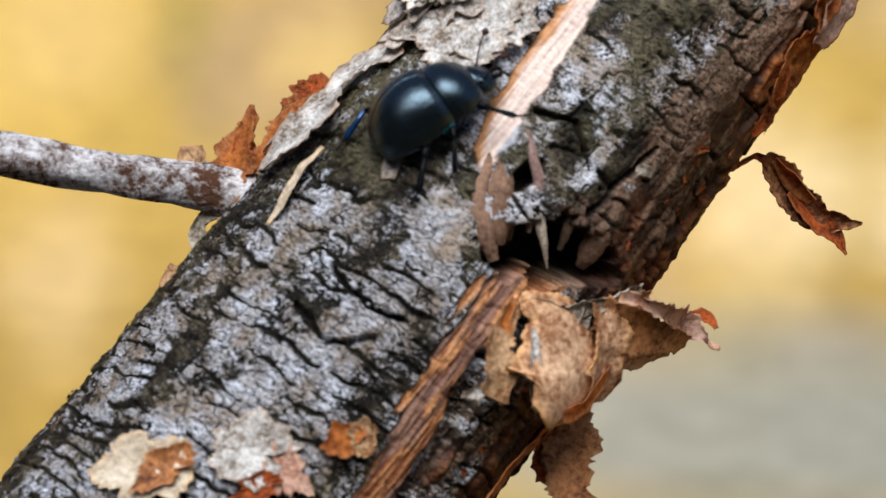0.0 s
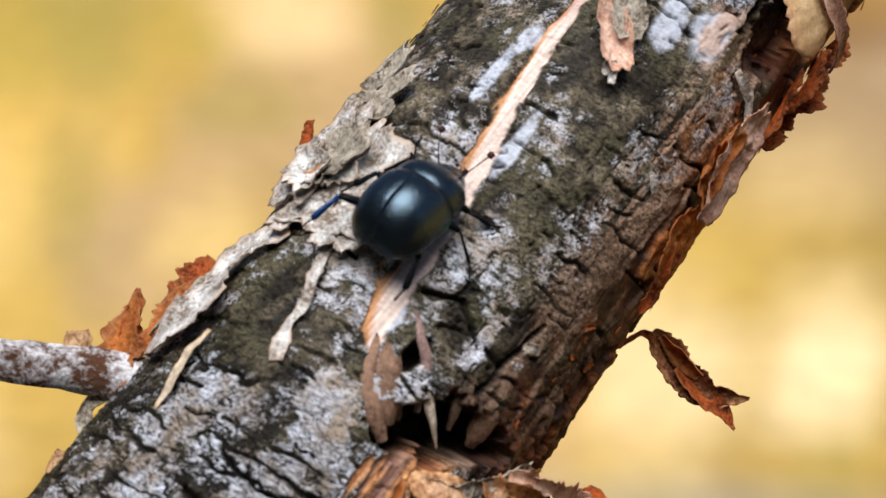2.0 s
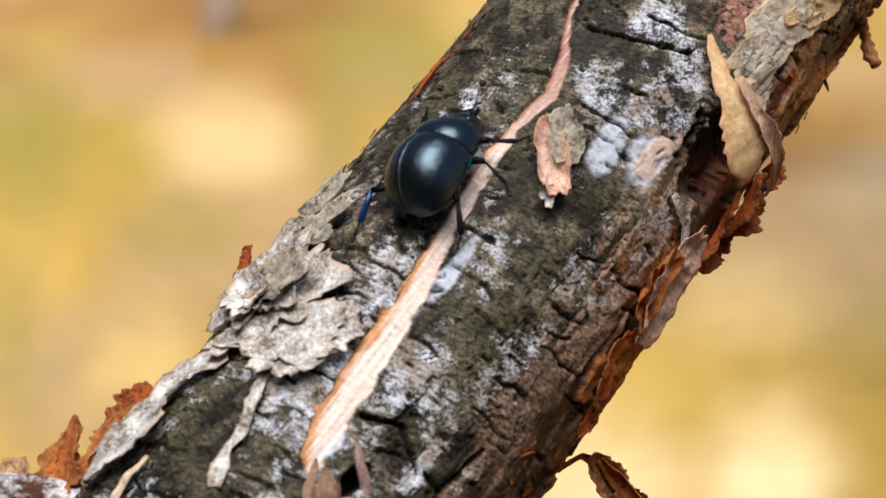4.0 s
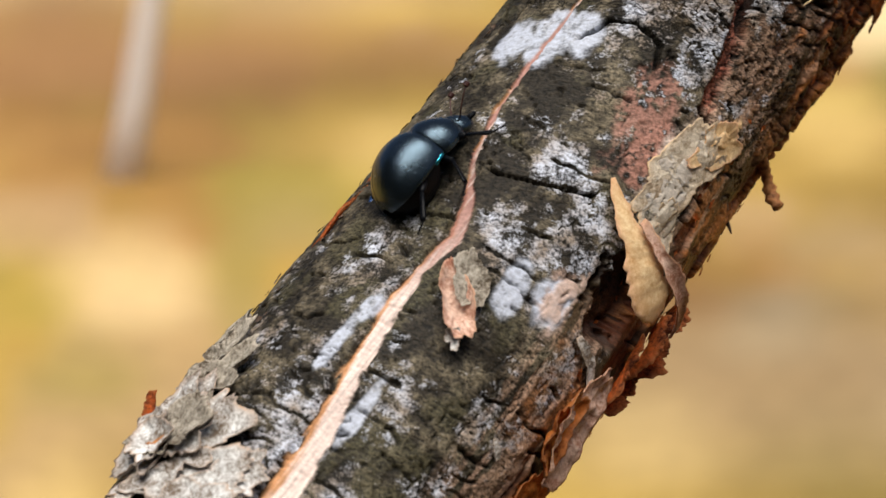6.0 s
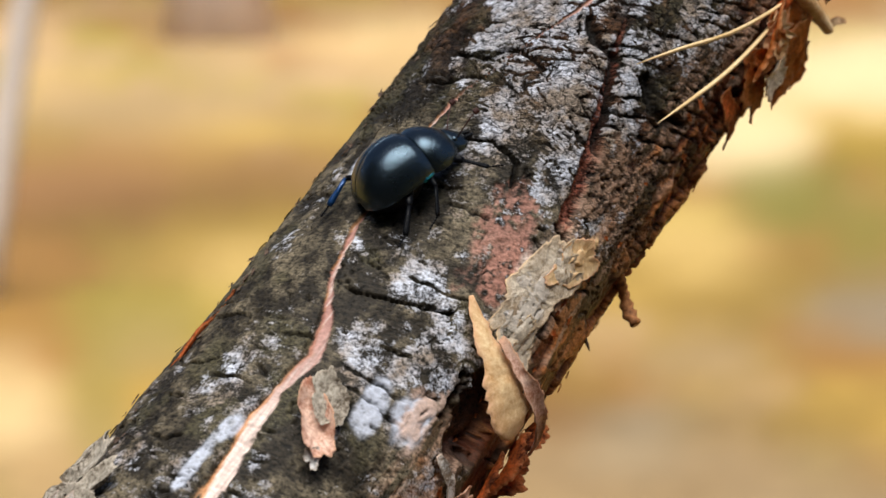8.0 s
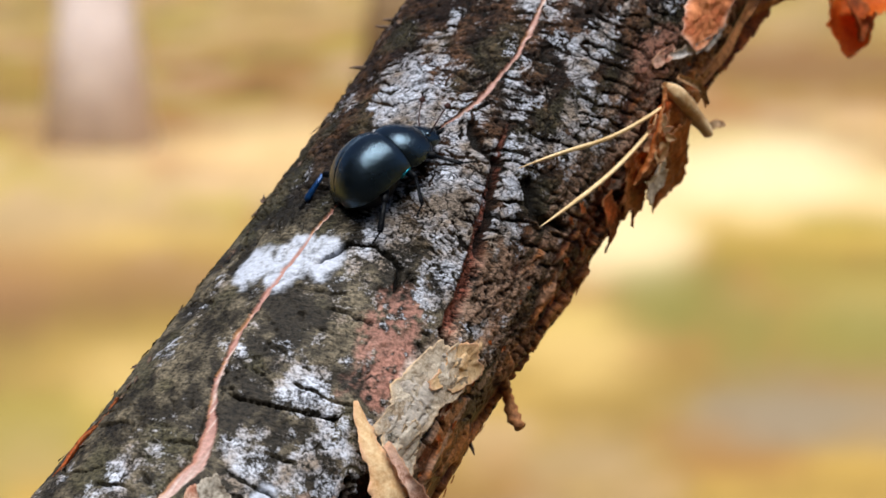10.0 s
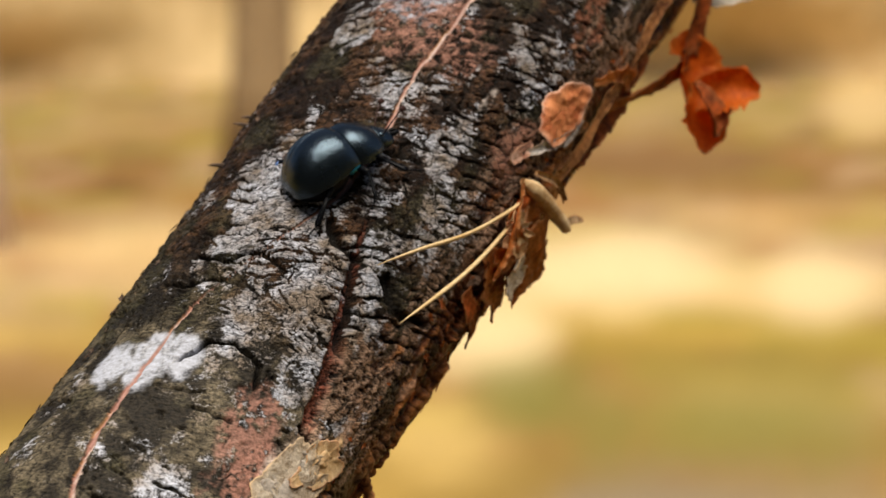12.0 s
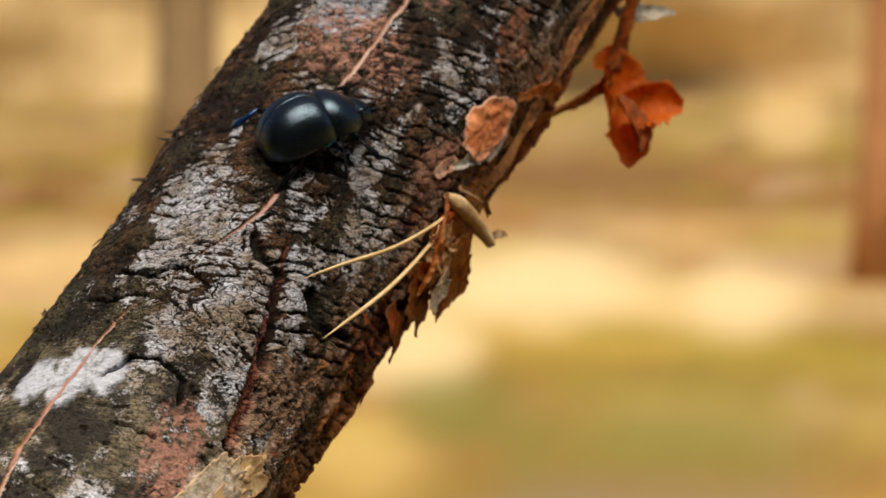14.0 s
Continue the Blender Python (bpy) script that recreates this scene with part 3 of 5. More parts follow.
def bark_fields(u, a):
    """Relief in millimetres and base colour over the stem's surface."""
    v = np.radians(a) * 21.0
    wu, wv = u + 1.2 * (fractal(u / 3, v / 3, 41, 3) - 0.5), v + 1.2 * (fractal(u / 3, v / 3, 43, 3) - 0.5)
    wide = fractal(u / 22, v / 14, 1, 4)
    mid = fractal(wu / 4.2, wv / 3.0, 2, 4)
    fine = fractal(u / 0.9, v / 0.9, 3, 3)
    dots = grain(u / 0.42, v / 0.42, 4)
    scales = fractal(wu / 1.7, wv / 2.6, 5, 3)
    h = 1.3 * (wide - 0.5) + np.interp(u, [70, 95, 150, 165], [1.0, 0.5, 0.5, 1.0]) * (0.55 * (mid - 0.5) + 0.5 * (scales - 0.5) + 0.4 * (fine - 0.5))

    # transverse cracks, strongest low down and above the middle
    cracky = np.interp(u, [-60, 10, 45, 60, 110, 150, 165, 210, 225, 300], [0.9, 1, 0.8, 0.35, 0.15, 0.25, 0.95, 0.95, 0.8, 0.6])
    ridge = np.abs(fractal(wu / 1.9 + 0.10 * wv, wv / 6.5, 6, 3) - 0.5)
    cracks = (1 - 0.5 * ramp(60, 48, u)) * ramp(0.024, 0.004, ridge) * ramp(0.62 - 0.4 * cracky, 0.78 - 0.4 * cracky, fractal(u / 11, v / 8, 7, 3))
    phase = (wu - crack_lean(u) * v) / np.interp(u, [0, 60, 150, 165, 300], [2.3, 2.6, 2.6, 1.75, 1.9]) + 1.5 * fractal(u / 7, v / 7, 44, 3)
    off_line = np.abs(phase - np.floor(phase) - 0.5)
    there = ramp(0.66 - 0.26 * cracky, 0.74 - 0.26 * cracky, fractal(u / 2.6 + 40, v / 5.5, 45, 3))
    cracks = np.maximum(cracks, ramp(0.12, 0.03, off_line) * there)
    ridge2 = np.abs(fractal(wu / 6.5, wv / 2.6, 8, 3) - 0.5)
    cracks = np.maximum(cracks, 0.5 * ramp(0.014, 0.003, ridge2) * ramp(0.5, 0.62, fractal(u / 9, v / 9, 9, 3)))

    colour = blend(np.ones(u.shape + (3,)) * np.array([0.015, 0.012, 0.008]), (0.098, 0.081, 0.054), ramp(0.42, 0.70, 0.6 * mid + 0.4 * scales))
    colour = colour * np.interp(u, [60, 95, 150, 168], [1.0, 1.5, 1.5, 0.95])[..., None] * (1 + ramp(155, 172, u)[..., None] * np.array([0.50, -0.10, -0.32]))
    colour = blend(colour, (0.070, 0.062, 0.034), 0.7 * ramp(0.5, 0.68, fractal(u / 7, v / 6, 21, 3)))     # algae film

    def spot(u0, a0, ru, rv, ragged=0.55, slant=0.0):
        du, dv = u - u0, v - math.radians(a0) * 21.0
        du, dv = du + slant * dv, dv
        d = np.hypot(du / ru, dv / rv) + ragged * (fractal(wu / 2.6 + u0, wv / 2.6, 61, 4) - 0.5) * 2
        return ramp(1.15, 0.75, d)

    # white lichen with sky sheen painted in: a general dusting and denser patches
    dust_sheen = np.interp(u, [-60, 0, 40, 60, 75, 150, 165, 200, 230, 300], [0.54, 0.54, 0.52, 0.47, 0.455, 0.42, 0.485, 0.47, 0.45, 0.43])
    # fewer white specks toward both edges, painting them in shade
    dust_sheen = dust_sheen - 0.20 * ramp(35, 65, a) - 0.13 * ramp(-30, -65, a)
    for u0, a0, ru, rv, k in ((45, -39, 6, 3.0, .5), (33, -33, 5, 3.0, .5), (33, -6, 7, 4, .3), (55, -4, 5, 3, .35), (43, -3, 5, 3, .3), (19, -17, 9, 5, .35),
                              (22, -58, 7, 5, .4), (50, 3, 4, 2.4, .35), (102, 25, 5, 2.2, .35), (71, 22, 4, 1.6, .4)):
        dust_sheen = dust_sheen + 0.62 * k * spot(u0, a0, ru, rv, 0.4)
    for u0, a0, ru, rv, k in ((123, -1, 7, 5, .35), (133, -1, 4, 6, .35), (163, 12, 7, 4, .4), (171, 0, 7, 3.5, .35), (178, -36, 8, 6, .3), (165, -35, 5, 5, .25),
                              (197, 13, 5, 3, .35), (190, 20, 4, 2, .3), (214, -50, 9, 5, .4), (199, 6, 8, 5, .3), (173, -32, 5, 4, .3), (110, -45, 8, 3, .2), (138, -60, 12, 3, .3)):
        dust_sheen = dust_sheen + 0.62 * k * spot(u0, a0, ru, rv, 0.4)
    # specks thinned round (60, -30) stand in for shade under the scales
    dust_sheen = dust_sheen - 0.02 + 0.42 * (fractal(wu / 2.1, wv / 1.6, 23, 3) - 0.5) + np.interp(u, [45, 75, 100, 150, 170], [0.4, 0.8, 0.6, 0.6, 0.85]) * (fractal(u / 8, v / 5, 24, 3) - 0.5) + 0.05 * ramp(62, 50, u) - 0.22 * spot(138, -18, 6, 5) - 0.14 * spot(60, -30, 7, 6) - 0.35 * cracks

    # the thinning on the left edge paints in the darker corner
    dust_sheen = dust_sheen - 0.05 * ramp(190, 198, u) * ramp(-40, -25, a) - 0.15 * ramp(-20, -48, a) * ramp(120, 145, u) - 0.05 * ramp(95, 105, u) * ramp(160, 150, u) + 0.15 * spot(169, 10, 10, 6, 0.4) + 0.06 * ramp(157, 163, u) * ramp(194, 188, u) * ramp(6, -6, a)
    # smooth white crusts, the sky's bluish sheen put into their colour
    crust = np.zeros_like(u)
    for u0, a0, ru, rv, s in ((148.5, -36, 4.6, 3.4, 0), (146.5, -49, 4.4, 3.0, 0), (150.5, -25, 3.6, 2.8, 0), (99, -28, 4.5, 1.2, 0), (105, -26, 2.4, 1.4, 0), (117, 9, 4.5, 2.0, .4),
                              (93, -7, 4.6, 1.0, .1), (119, 22, 4.0, 2.6, 0), (67, -5, 3.0, 1.4, 0), (218, -30, 6, 6, 0)):
        crust = np.maximum(crust, spot(u0, a0, ru, rv, 0.42, s))
    crust = crust * (0.55 + 0.45 * ramp(0.25, 0.5, fractal(wu / 1.2, wv / 1.2, 29, 4, 0.65)))
    colour = blend(colour, (0.55, 0.59, 0.69), crust * 0.92)
    dust_sheen = dust_sheen - 0.4 * crust

    # bare reddish and tan places
    sleek = np.zeros_like(u)
    for u0, a0, ru, rv, col, k in ((146, 11, 8, 4.0, (0.37, 0.19, 0.145), .85), (142, 20, 5, 2.4, (0.40, 0.20, 0.15), .85), (212, -18, 7, 9, (0.46, 0.23, 0.17), .9), (203, 37, 4, 4, (0.36, 0.17, 0.11), .85), (227, -4, 5, 3, (0.46, 0.22, 0.17), .7), (228, 33, 6, 3, (0.42, 0.16, 0.09), .8),
                                   (120, 22, 4, 2.2, (0.42, 0.28, 0.22), .7), (161, 31, 5, 4, (0.32, 0.17, 0.10), .4), (150.5, 40, 3.4, 2.4, (0.70, 0.47, 0.25), .85), (140, 34, 6, 3.4, (0.52, 0.46, 0.38), .8), (146, 31, 5, 3.0, (0.56, 0.50, 0.44), .8), (145, 50, 7, 2.2, (0.50, 0.22, 0.09), .85), (136, 44, 4, 2, (0.48, 0.40, 0.32), .7), (199, 13, 3, 0.8, (0.55, 0.48, 0.44), .85), (206, 15, 2.6, 0.6, (0.55, 0.48, 0.44), .8), (67, 42, 8, 6, (0.20, 0.10, 0.07), .6)):
        m = spot(u0, a0, ru, rv) * ramp(0.30, 0.55, fractal(wu / 0.9, wv / 0.9, 33, 3, 0.6))
        colour = blend(colour, col, m * k)
        dust_sheen = dust_sheen - 0.3 * m
        sleek = np.maximum(sleek, 0.5 * m)

    # brown groove where a strip has gone
    groove = ramp(1.3, 0.7, np.abs(wv - np.radians(np.interp(u, [150, 155, 163, 170, 177, 181], [30, 26, 21, 12.6, 5, 2])) * 21.0) / np.interp(u, [150, 160, 172, 181], [0.9, 1.2, 0.9, 0.3])) * ramp(150, 153, u) * ramp(181, 177, u)
    colour = blend(colour, (0.22, 0.068, 0.042), groove * 0.95)
    dust_sheen = dust_sheen - 0.35 * groove
    h = h - 0.7 * groove

    # rusty inner bark plates along the underside, its shade and warm bounce painted in
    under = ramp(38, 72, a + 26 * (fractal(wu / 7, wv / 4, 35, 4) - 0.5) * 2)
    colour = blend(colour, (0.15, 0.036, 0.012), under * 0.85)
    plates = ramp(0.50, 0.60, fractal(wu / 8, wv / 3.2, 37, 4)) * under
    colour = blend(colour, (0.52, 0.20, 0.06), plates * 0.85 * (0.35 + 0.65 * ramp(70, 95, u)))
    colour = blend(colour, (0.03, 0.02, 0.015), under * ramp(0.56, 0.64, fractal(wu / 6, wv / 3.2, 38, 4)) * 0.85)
    h = h + 0.9 * (plates - 0.4) * under
    dust_sheen = dust_sheen - 0.3 * under
    sleek = np.maximum(sleek, 0.5 * under)
    
    streak = ramp(0.5, 0.62, fractal(wu / 12, wv / 1.1, 39, 4)) * ramp(20, 35, a) * ramp(70, 55, a)
    colour = blend(colour, (0.40, 0.26, 0.18), streak * 0.75)

    # flush plates and pinkish places low on the sunny side
    for u0, a0, ru, rv, col, k in ((143, 34, 9, 3.6, (0.58, 0.52, 0.45), .85), (150.5, 41, 4.5, 1.8, (0.78, 0.52, 0.27), .9), (136, 41, 4, 2.4, (0.55, 0.48, 0.38), .8), (161, 32, 6, 3.2, (0.46, 0.30, 0.21), .45),
                                   (120, 24, 4.5, 2.4, (0.62, 0.45, 0.37), .8), (204, 36, 4.5, 3.4, (0.34, 0.16, 0.11), .85)):
        m = spot(u0, a0, ru, rv, 0.6) * ramp(0.28, 0.46, fractal(wu / 2.4, wv / 0.8, 81, 4, 0.6))
        colour = blend(colour, col, m * k)
        h = h + 0.25 * m
        dust_sheen = dust_sheen - 0.2 * m
        sleek = np.maximum(sleek, 0.8 * m)

    # flank near the knot painted darker, as if in shade
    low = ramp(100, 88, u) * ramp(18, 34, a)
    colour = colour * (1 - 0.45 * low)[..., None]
    dust_sheen = dust_sheen - 0.13 * ramp(104, 92, u) * ramp(60, 70, u) * ramp(2, 14, a)
    colour = colour * (1 - 0.15 * ramp(158, 172, u))[..., None]

    # cracks are deep, and their shade is also painted in near black
    named = np.zeros_like(u)
    for pts, w in ((((150, -24), (154, -20), (155.5, -11), (155, -1), (152, 4)), 0.30), (((128, -22), (129, -14), (130, -4), (133, 13)), 0.17), (((178, -8), (175, -3), (175, 7), (169, 16), (163, 22)), 0.45),
                   (((175, 20), (173, 30), (176, 48)), 0.45), (((166, -46), (166, -34), (169, -24), (168, -12)), 0.32), (((160, -52), (161, -38), (163, -30)), 0.25), (((176, 21), (174, 30), (173.5, 36), (175.5, 44)), 0.5), (((152, 26), (148, 40), (140, 47)), 0.3),
                   (((38, -22), (36, -8), (40, 2)), 0.3), (((44, -20), (42, -6), (44, 6)), 0.25), (((72, -2), (74, 10), (71, 22)), 0.28), (((67, 30), (73, 34), (78, 36)), 0.35)):
        for (u1, a1), (u2, a2) in zip(pts, pts[1:]):
            x1, y1, x2, y2 = u1, math.radians(a1) * 21, u2, math.radians(a2) * 21
            t = np.clip(((wu - x1) * (x2 - x1) + (wv - y1) * (y2 - y1)) / ((x2 - x1) ** 2 + (y2 - y1) ** 2), 0, 1)
            d = np.hypot(wu - x1 - t * (x2 - x1), wv - y1 - t * (y2 - y1))
            named = np.maximum(named, ramp(w * 1.7, w * 0.5, d))
    cracks = np.maximum(cracks, named)
    colour = blend(colour, (0.006, 0.005, 0.004), cracks * 0.93)
    h = h - 0.7 * cracks - 0.7 * named
    dust_sheen = dust_sheen - 0.4 * cracks

    # the long bare stripe where a sliver of bark tore off
    sv = np.radians(np.interp(u, STRIPE_U, STRIPE_A)) * 21.0
    sw = np.interp(u, STRIPE_U, STRIPE_W) * (0.95 + 0.5 * fractal(u / 3, u * 0, 51, 3))
    off = (v - sv + 0.7 * (fractal(u / 2.2, v / 2.2, 52, 3) - 0.5) + 0.9 * ramp(112, 100, u) * (fractal(u / 5, v / 0.6, 58, 3) - 0.5)) / np.maximum(sw, 0.05)
    stripe = ramp(1.1, 0.85, np.abs(off)) * ramp(62, 64, u)
    fibre = fractal(u / 6, v / 0.28, 53, 3)
    sc = blend(np.ones(u.shape + (3,)) * np.array([0.80, 0.63, 0.56]), (0.55, 0.27, 0.12), ramp(-0.2, -0.7, off + 0.5 * (fibre - 0.5)))
    sc = blend(sc, (0.33, 0.15, 0.12), np.interp(u, [108, 114, 124, 150, 160], [0, .7, .95, .9, .8]) * 0.95 * ramp(0.35, 0.6, fibre + 0.1))
    sc = sc * (0.55 + 0.8 * fibre[..., None])
    colour = colour * (1 - stripe[..., None]) + sc * stripe[..., None]
    dust_sheen = dust_sheen * (1 - stripe)
    h = h * (1 - 0.75 * stripe) - 0.35 * stripe - 0.5 * ramp(0.45, 0.1, np.abs(off + 1.1)) * ramp(0.3, 0.9, sw)

    # torn wood below the knot
    tv = np.radians(np.interp(u, [-60, 0, 26, 37, 46, 53, 58], [40, 34, 31, 27, 23.5, 25, 29])) * 21.0
    toff = (v - tv + 1.0 * (fractal(u / 4, v / 4, 54, 3) - 0.5) + 2.2 * (fractal(u / 7, v / 0.7, 57, 3) - 0.5)) / np.interp(u, [26, 37, 46, 53, 57], [2.6, 2.8, 2.3, 3.2, 4.2])
    torn = ramp(1.1, 0.9, np.abs(toff)) * ramp(60, 56, u)
    fib = fractal(u / 5, v / 0.33, 55, 4, 0.65)
    tc = blend(np.ones(u.shape + (3,)) * np.array([0.20, 0.065, 0.028]), (0.66, 0.32, 0.14), ramp(0.33, 0.67, fib))
    tc = blend(tc, (0.20, 0.12, 0.10), ramp(0.48, 0.6, fractal(u / 9, v / 2.2, 56, 3)) * 0.8)
    colour = colour * (1 - torn[..., None]) + tc * torn[..., None]
    dust_sheen = dust_sheen * (1 - torn)
    h = h * (1 - 0.7 * torn) - 0.5 * torn + 0.9 * (fib - 0.5) * torn
    # gap beside the torn wood, cut deep and painted in shade
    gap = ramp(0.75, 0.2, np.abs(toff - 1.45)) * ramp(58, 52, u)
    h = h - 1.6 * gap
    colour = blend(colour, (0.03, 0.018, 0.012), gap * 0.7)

    # knot hole and its channel, the darkness inside painted into the colour
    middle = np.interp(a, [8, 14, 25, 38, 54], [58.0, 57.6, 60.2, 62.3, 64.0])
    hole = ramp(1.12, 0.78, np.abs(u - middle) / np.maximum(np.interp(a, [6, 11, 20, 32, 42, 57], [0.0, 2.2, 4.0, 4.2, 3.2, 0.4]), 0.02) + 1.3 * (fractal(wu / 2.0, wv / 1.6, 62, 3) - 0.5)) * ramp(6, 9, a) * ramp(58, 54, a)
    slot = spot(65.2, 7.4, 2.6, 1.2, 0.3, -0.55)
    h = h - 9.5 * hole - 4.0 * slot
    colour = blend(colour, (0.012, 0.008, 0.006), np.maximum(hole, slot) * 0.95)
    lip = ramp(1.9, 1.2, np.hypot((u - 62) / 5.5, (v - 10.8) / 8.5)) * (1 - hole)
    h = h + 0.4 * lip * ramp(56, 62, u)

    # hollow behind the peeling bark on the underside, its shade painted in
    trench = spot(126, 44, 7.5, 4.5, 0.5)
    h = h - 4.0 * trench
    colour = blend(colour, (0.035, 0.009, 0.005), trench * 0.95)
    dust_sheen = dust_sheen * (1 - np.maximum(hole, slot)) * (1 - trench)
    return h, np.clip(colour, 0.003, 0.85), np.clip(dust_sheen, 0, 1), cracky * (1 - stripe) * (1 - torn) * (1 - 0.6 * under), np.clip(np.maximum(0.8 * stripe + 0.6 * torn + 0.8 * crust, sleek * (1 - cracks)), 0, 0.85)


def stem_grid(us, angles):
    u, a = np.meshgrid(us, angles, indexing="ij")
    h, colour, dust_sheen, split, bare = bark_fields(u, a)
    r = stem_radius(u) + h
    b = np.radians(a)
    along, side, front = (np.array(w) for w in (ALONG, SIDE, FRONT))
    p = np.array(P0) + 0.001 * (along * u[..., None] + side * (stem_bow(u) + r * np.sin(b))[..., None] + front * (r * np.cos(b))[..., None])
    return p, colour, {"dust_sheen": dust_sheen, "split": split, "bare": bare}, np.stack([u - crack_lean(u) * b * 21.0, b * 21.0, 0 * u], -1)


stem_base = P0 + ALONG * -1.04
stem = tagged(new("dead_pine"), "leaning lichen-crusted dead pine stem with peeling bark", "tree")
stem.location = stem_base
FINE_A = np.r_[np.linspace(-108, 108, 400), np.linspace(116, 244, 26)]


def stem_piece(name, us, angles, label=""):
    p, colour, layers, lay = stem_grid(us, angles)
    me = sheet_mesh(name, p - np.array(stem_base), wrap=True)
    give_tint(me, colour)
    for key, values in layers.items():
        me.attributes.new(key, "FLOAT", "POINT").data.foreach_set("value", values.astype(np.float32).ravel())
    me.attributes.new("lay", "FLOAT_VECTOR", "POINT").data.foreach_set("vector", lay.astype(np.float32).ravel())
    me.materials.append(BARK)
    ob = new(name, me)
    ob.parent = stem
    if label:
        ob["label"] = label
    return ob


def build_stem():
    long_us = np.r_[np.linspace(-1040, -34, 120), np.arange(-30, 285, 0.24), np.linspace(288, 640, 60)]
    stem_piece("bark", long_us, FINE_A, "grey cracked bark dusted with white lichen, shade and sheen painted in")
    for u, sign in ((-1040, -1), (640, 1)):
        bm = bmesh.new()
        c = P0 + ALONG * (u * 0.001) - stem_base
        rim = [bm.verts.new(stem_point(u, a, -0.2 + 0.6 * math.sin(a * 0.3)) - stem_base) for a in range(0, 360, 12)]
        tip = bm.verts.new(c + ALONG * (0.004 * sign))
        for one, two in zip(rim, rim[1:] + rim[:1]):
            bm.faces.new((one, two, tip))
        part("broken_end", bm, WOOD_DARK, stem, "snapped splintered wood")


build_stem()


# ---- loose bark on the stem ----
def smooth_rows(rows, n):
    rows = np.array(rows, float)
    at = np.r_[0, np.cumsum(np.linalg.norm(np.diff(rows[:, :3] * (1, 0.37, 1), axis=0), axis=1))]
    x = np.linspace(0, at[-1], n)
    slope = np.gradient(rows, at, axis=0) if len(rows) > 2 else np.repeat((rows[1] - rows[0])[None] / at[-1], 2, 0)
    k = np.clip(np.searchsorted(at, x, "right") - 1, 0, len(at) - 2)
    d = (at[k + 1] - at[k])[:, None]
    t = ((x - at[k])[:, None]) / d
    return ((2 * t**3 - 3 * t**2 + 1) * rows[k] + (t**3 - 2 * t**2 + t) * d * slope[k] + (-2 * t**3 + 3 * t**2) * rows[k + 1] + (t**3 - t**2) * d * slope[k + 1])


FLAKES = [0]


def bark_flake(spine, mat, label="", name="bark_flake", twist=0.0, curl=0.25, jag=0.3, thick=0.22, out=False, parent=None):
    """A thin curled scale of bark. spine: rows of (along, round, height, half width); twist turns it about its own length; out: it stands off the stem."""
    FLAKES[0] += 1
    seed = 200 + 7 * FLAKES[0]
    n, m = 48, 13
    rows = smooth_rows(spine, n).tolist()
    pts = [stem_point(u, a, h) for u, a, h, w in rows]
    top = np.zeros((n, m, 3))
    low = np.zeros((n, m, 3))
    length = sum((p - q).length for p, q in zip(pts, pts[1:])) * 1000
    for k, (u, a, h, w) in enumerate(rows):
        way = (pts[min(k + 1, n - 1)] - pts[max(k - 1, 0)]).normalized()
        across = (ALONG - way * ALONG.dot(way)).normalized() if out else stem_normal(a).cross(way).normalized()
        across = Matrix.Rotation(radians(twist), 3, way) @ across
        face = way.cross(across)
        if face.dot(stem_normal(a)) < 0 and not out:
            face = -face
        f = k / (n - 1)
        for j in range(m):
            t = 2 * j / (m - 1) - 1
            rag = 1 + jag * 2.4 * (float(fractal(f * length / 1.5, (t > 0) * 9.0, seed, 5, 0.75)) - 0.5) * abs(t) ** 2
            rag += 0.9 * (float(fractal(f * length / 4.5, (t > 0) * 23.0, seed + 9, 2)) - 0.5) * abs(t)
            warp = 0.8 * (float(fractal(f * length / 4, t * w / 3, seed + 3, 3)) - 0.5)
            crisp = 0.22 * (float(fractal(f * length / 0.8, t * w / 0.8, seed + 5, 2)) - 0.5)
            end = 0.5 * jag * (float(grain(t * w * 1.3, seed * 0.1, seed)) - 0.5) * (2 * f - 1) ** 4 * 2
            p = pts[k] + across * (max(w, 0.05) * t * max(rag, 0.1) * 0.001) + way * (end * 0.001)
            p = p + face * ((curl * w * t * t + warp + crisp) * 0.001)
            top[k, j] = p - stem_base
            low[k, j] = p - face * (thick * 0.001 * (1.0 - 0.7 * abs(t) ** 4)) - stem_base
    strip = np.concatenate([top, low[:, ::-1]], 1)
    me = sheet_mesh(name, strip, wrap=True)
    bm = bmesh.new()
    bm.from_mesh(me)
    bm.verts.ensure_lookup_table()
    for k in (0, n - 1):
        for j in range(m - 1):
            q = [bm.verts[k * 2 * m + i] for i in (j, j + 1, 2 * m - 2 - j, 2 * m - 1 - j)]
            try:
                bm.faces.new(q if k else q[::-1])
            except ValueError:
                pass
    bmesh.ops.recalc_face_normals(bm, faces=bm.faces)
    bpy.data.meshes.remove(me)
    ob = part(name, bm, mat, parent or stem, label)
    t = np.abs(np.linspace(-1, 1, m))
    f = np.abs(np.linspace(-1, 1, n))
    worn = np.maximum(np.r_[t, t[::-1]][None] ** 4, f[:, None] ** 8)
    ob.data.attributes.new("rim", "FLOAT", "POINT").data.foreach_set("value", worn.astype(np.float32).ravel())
    return ob


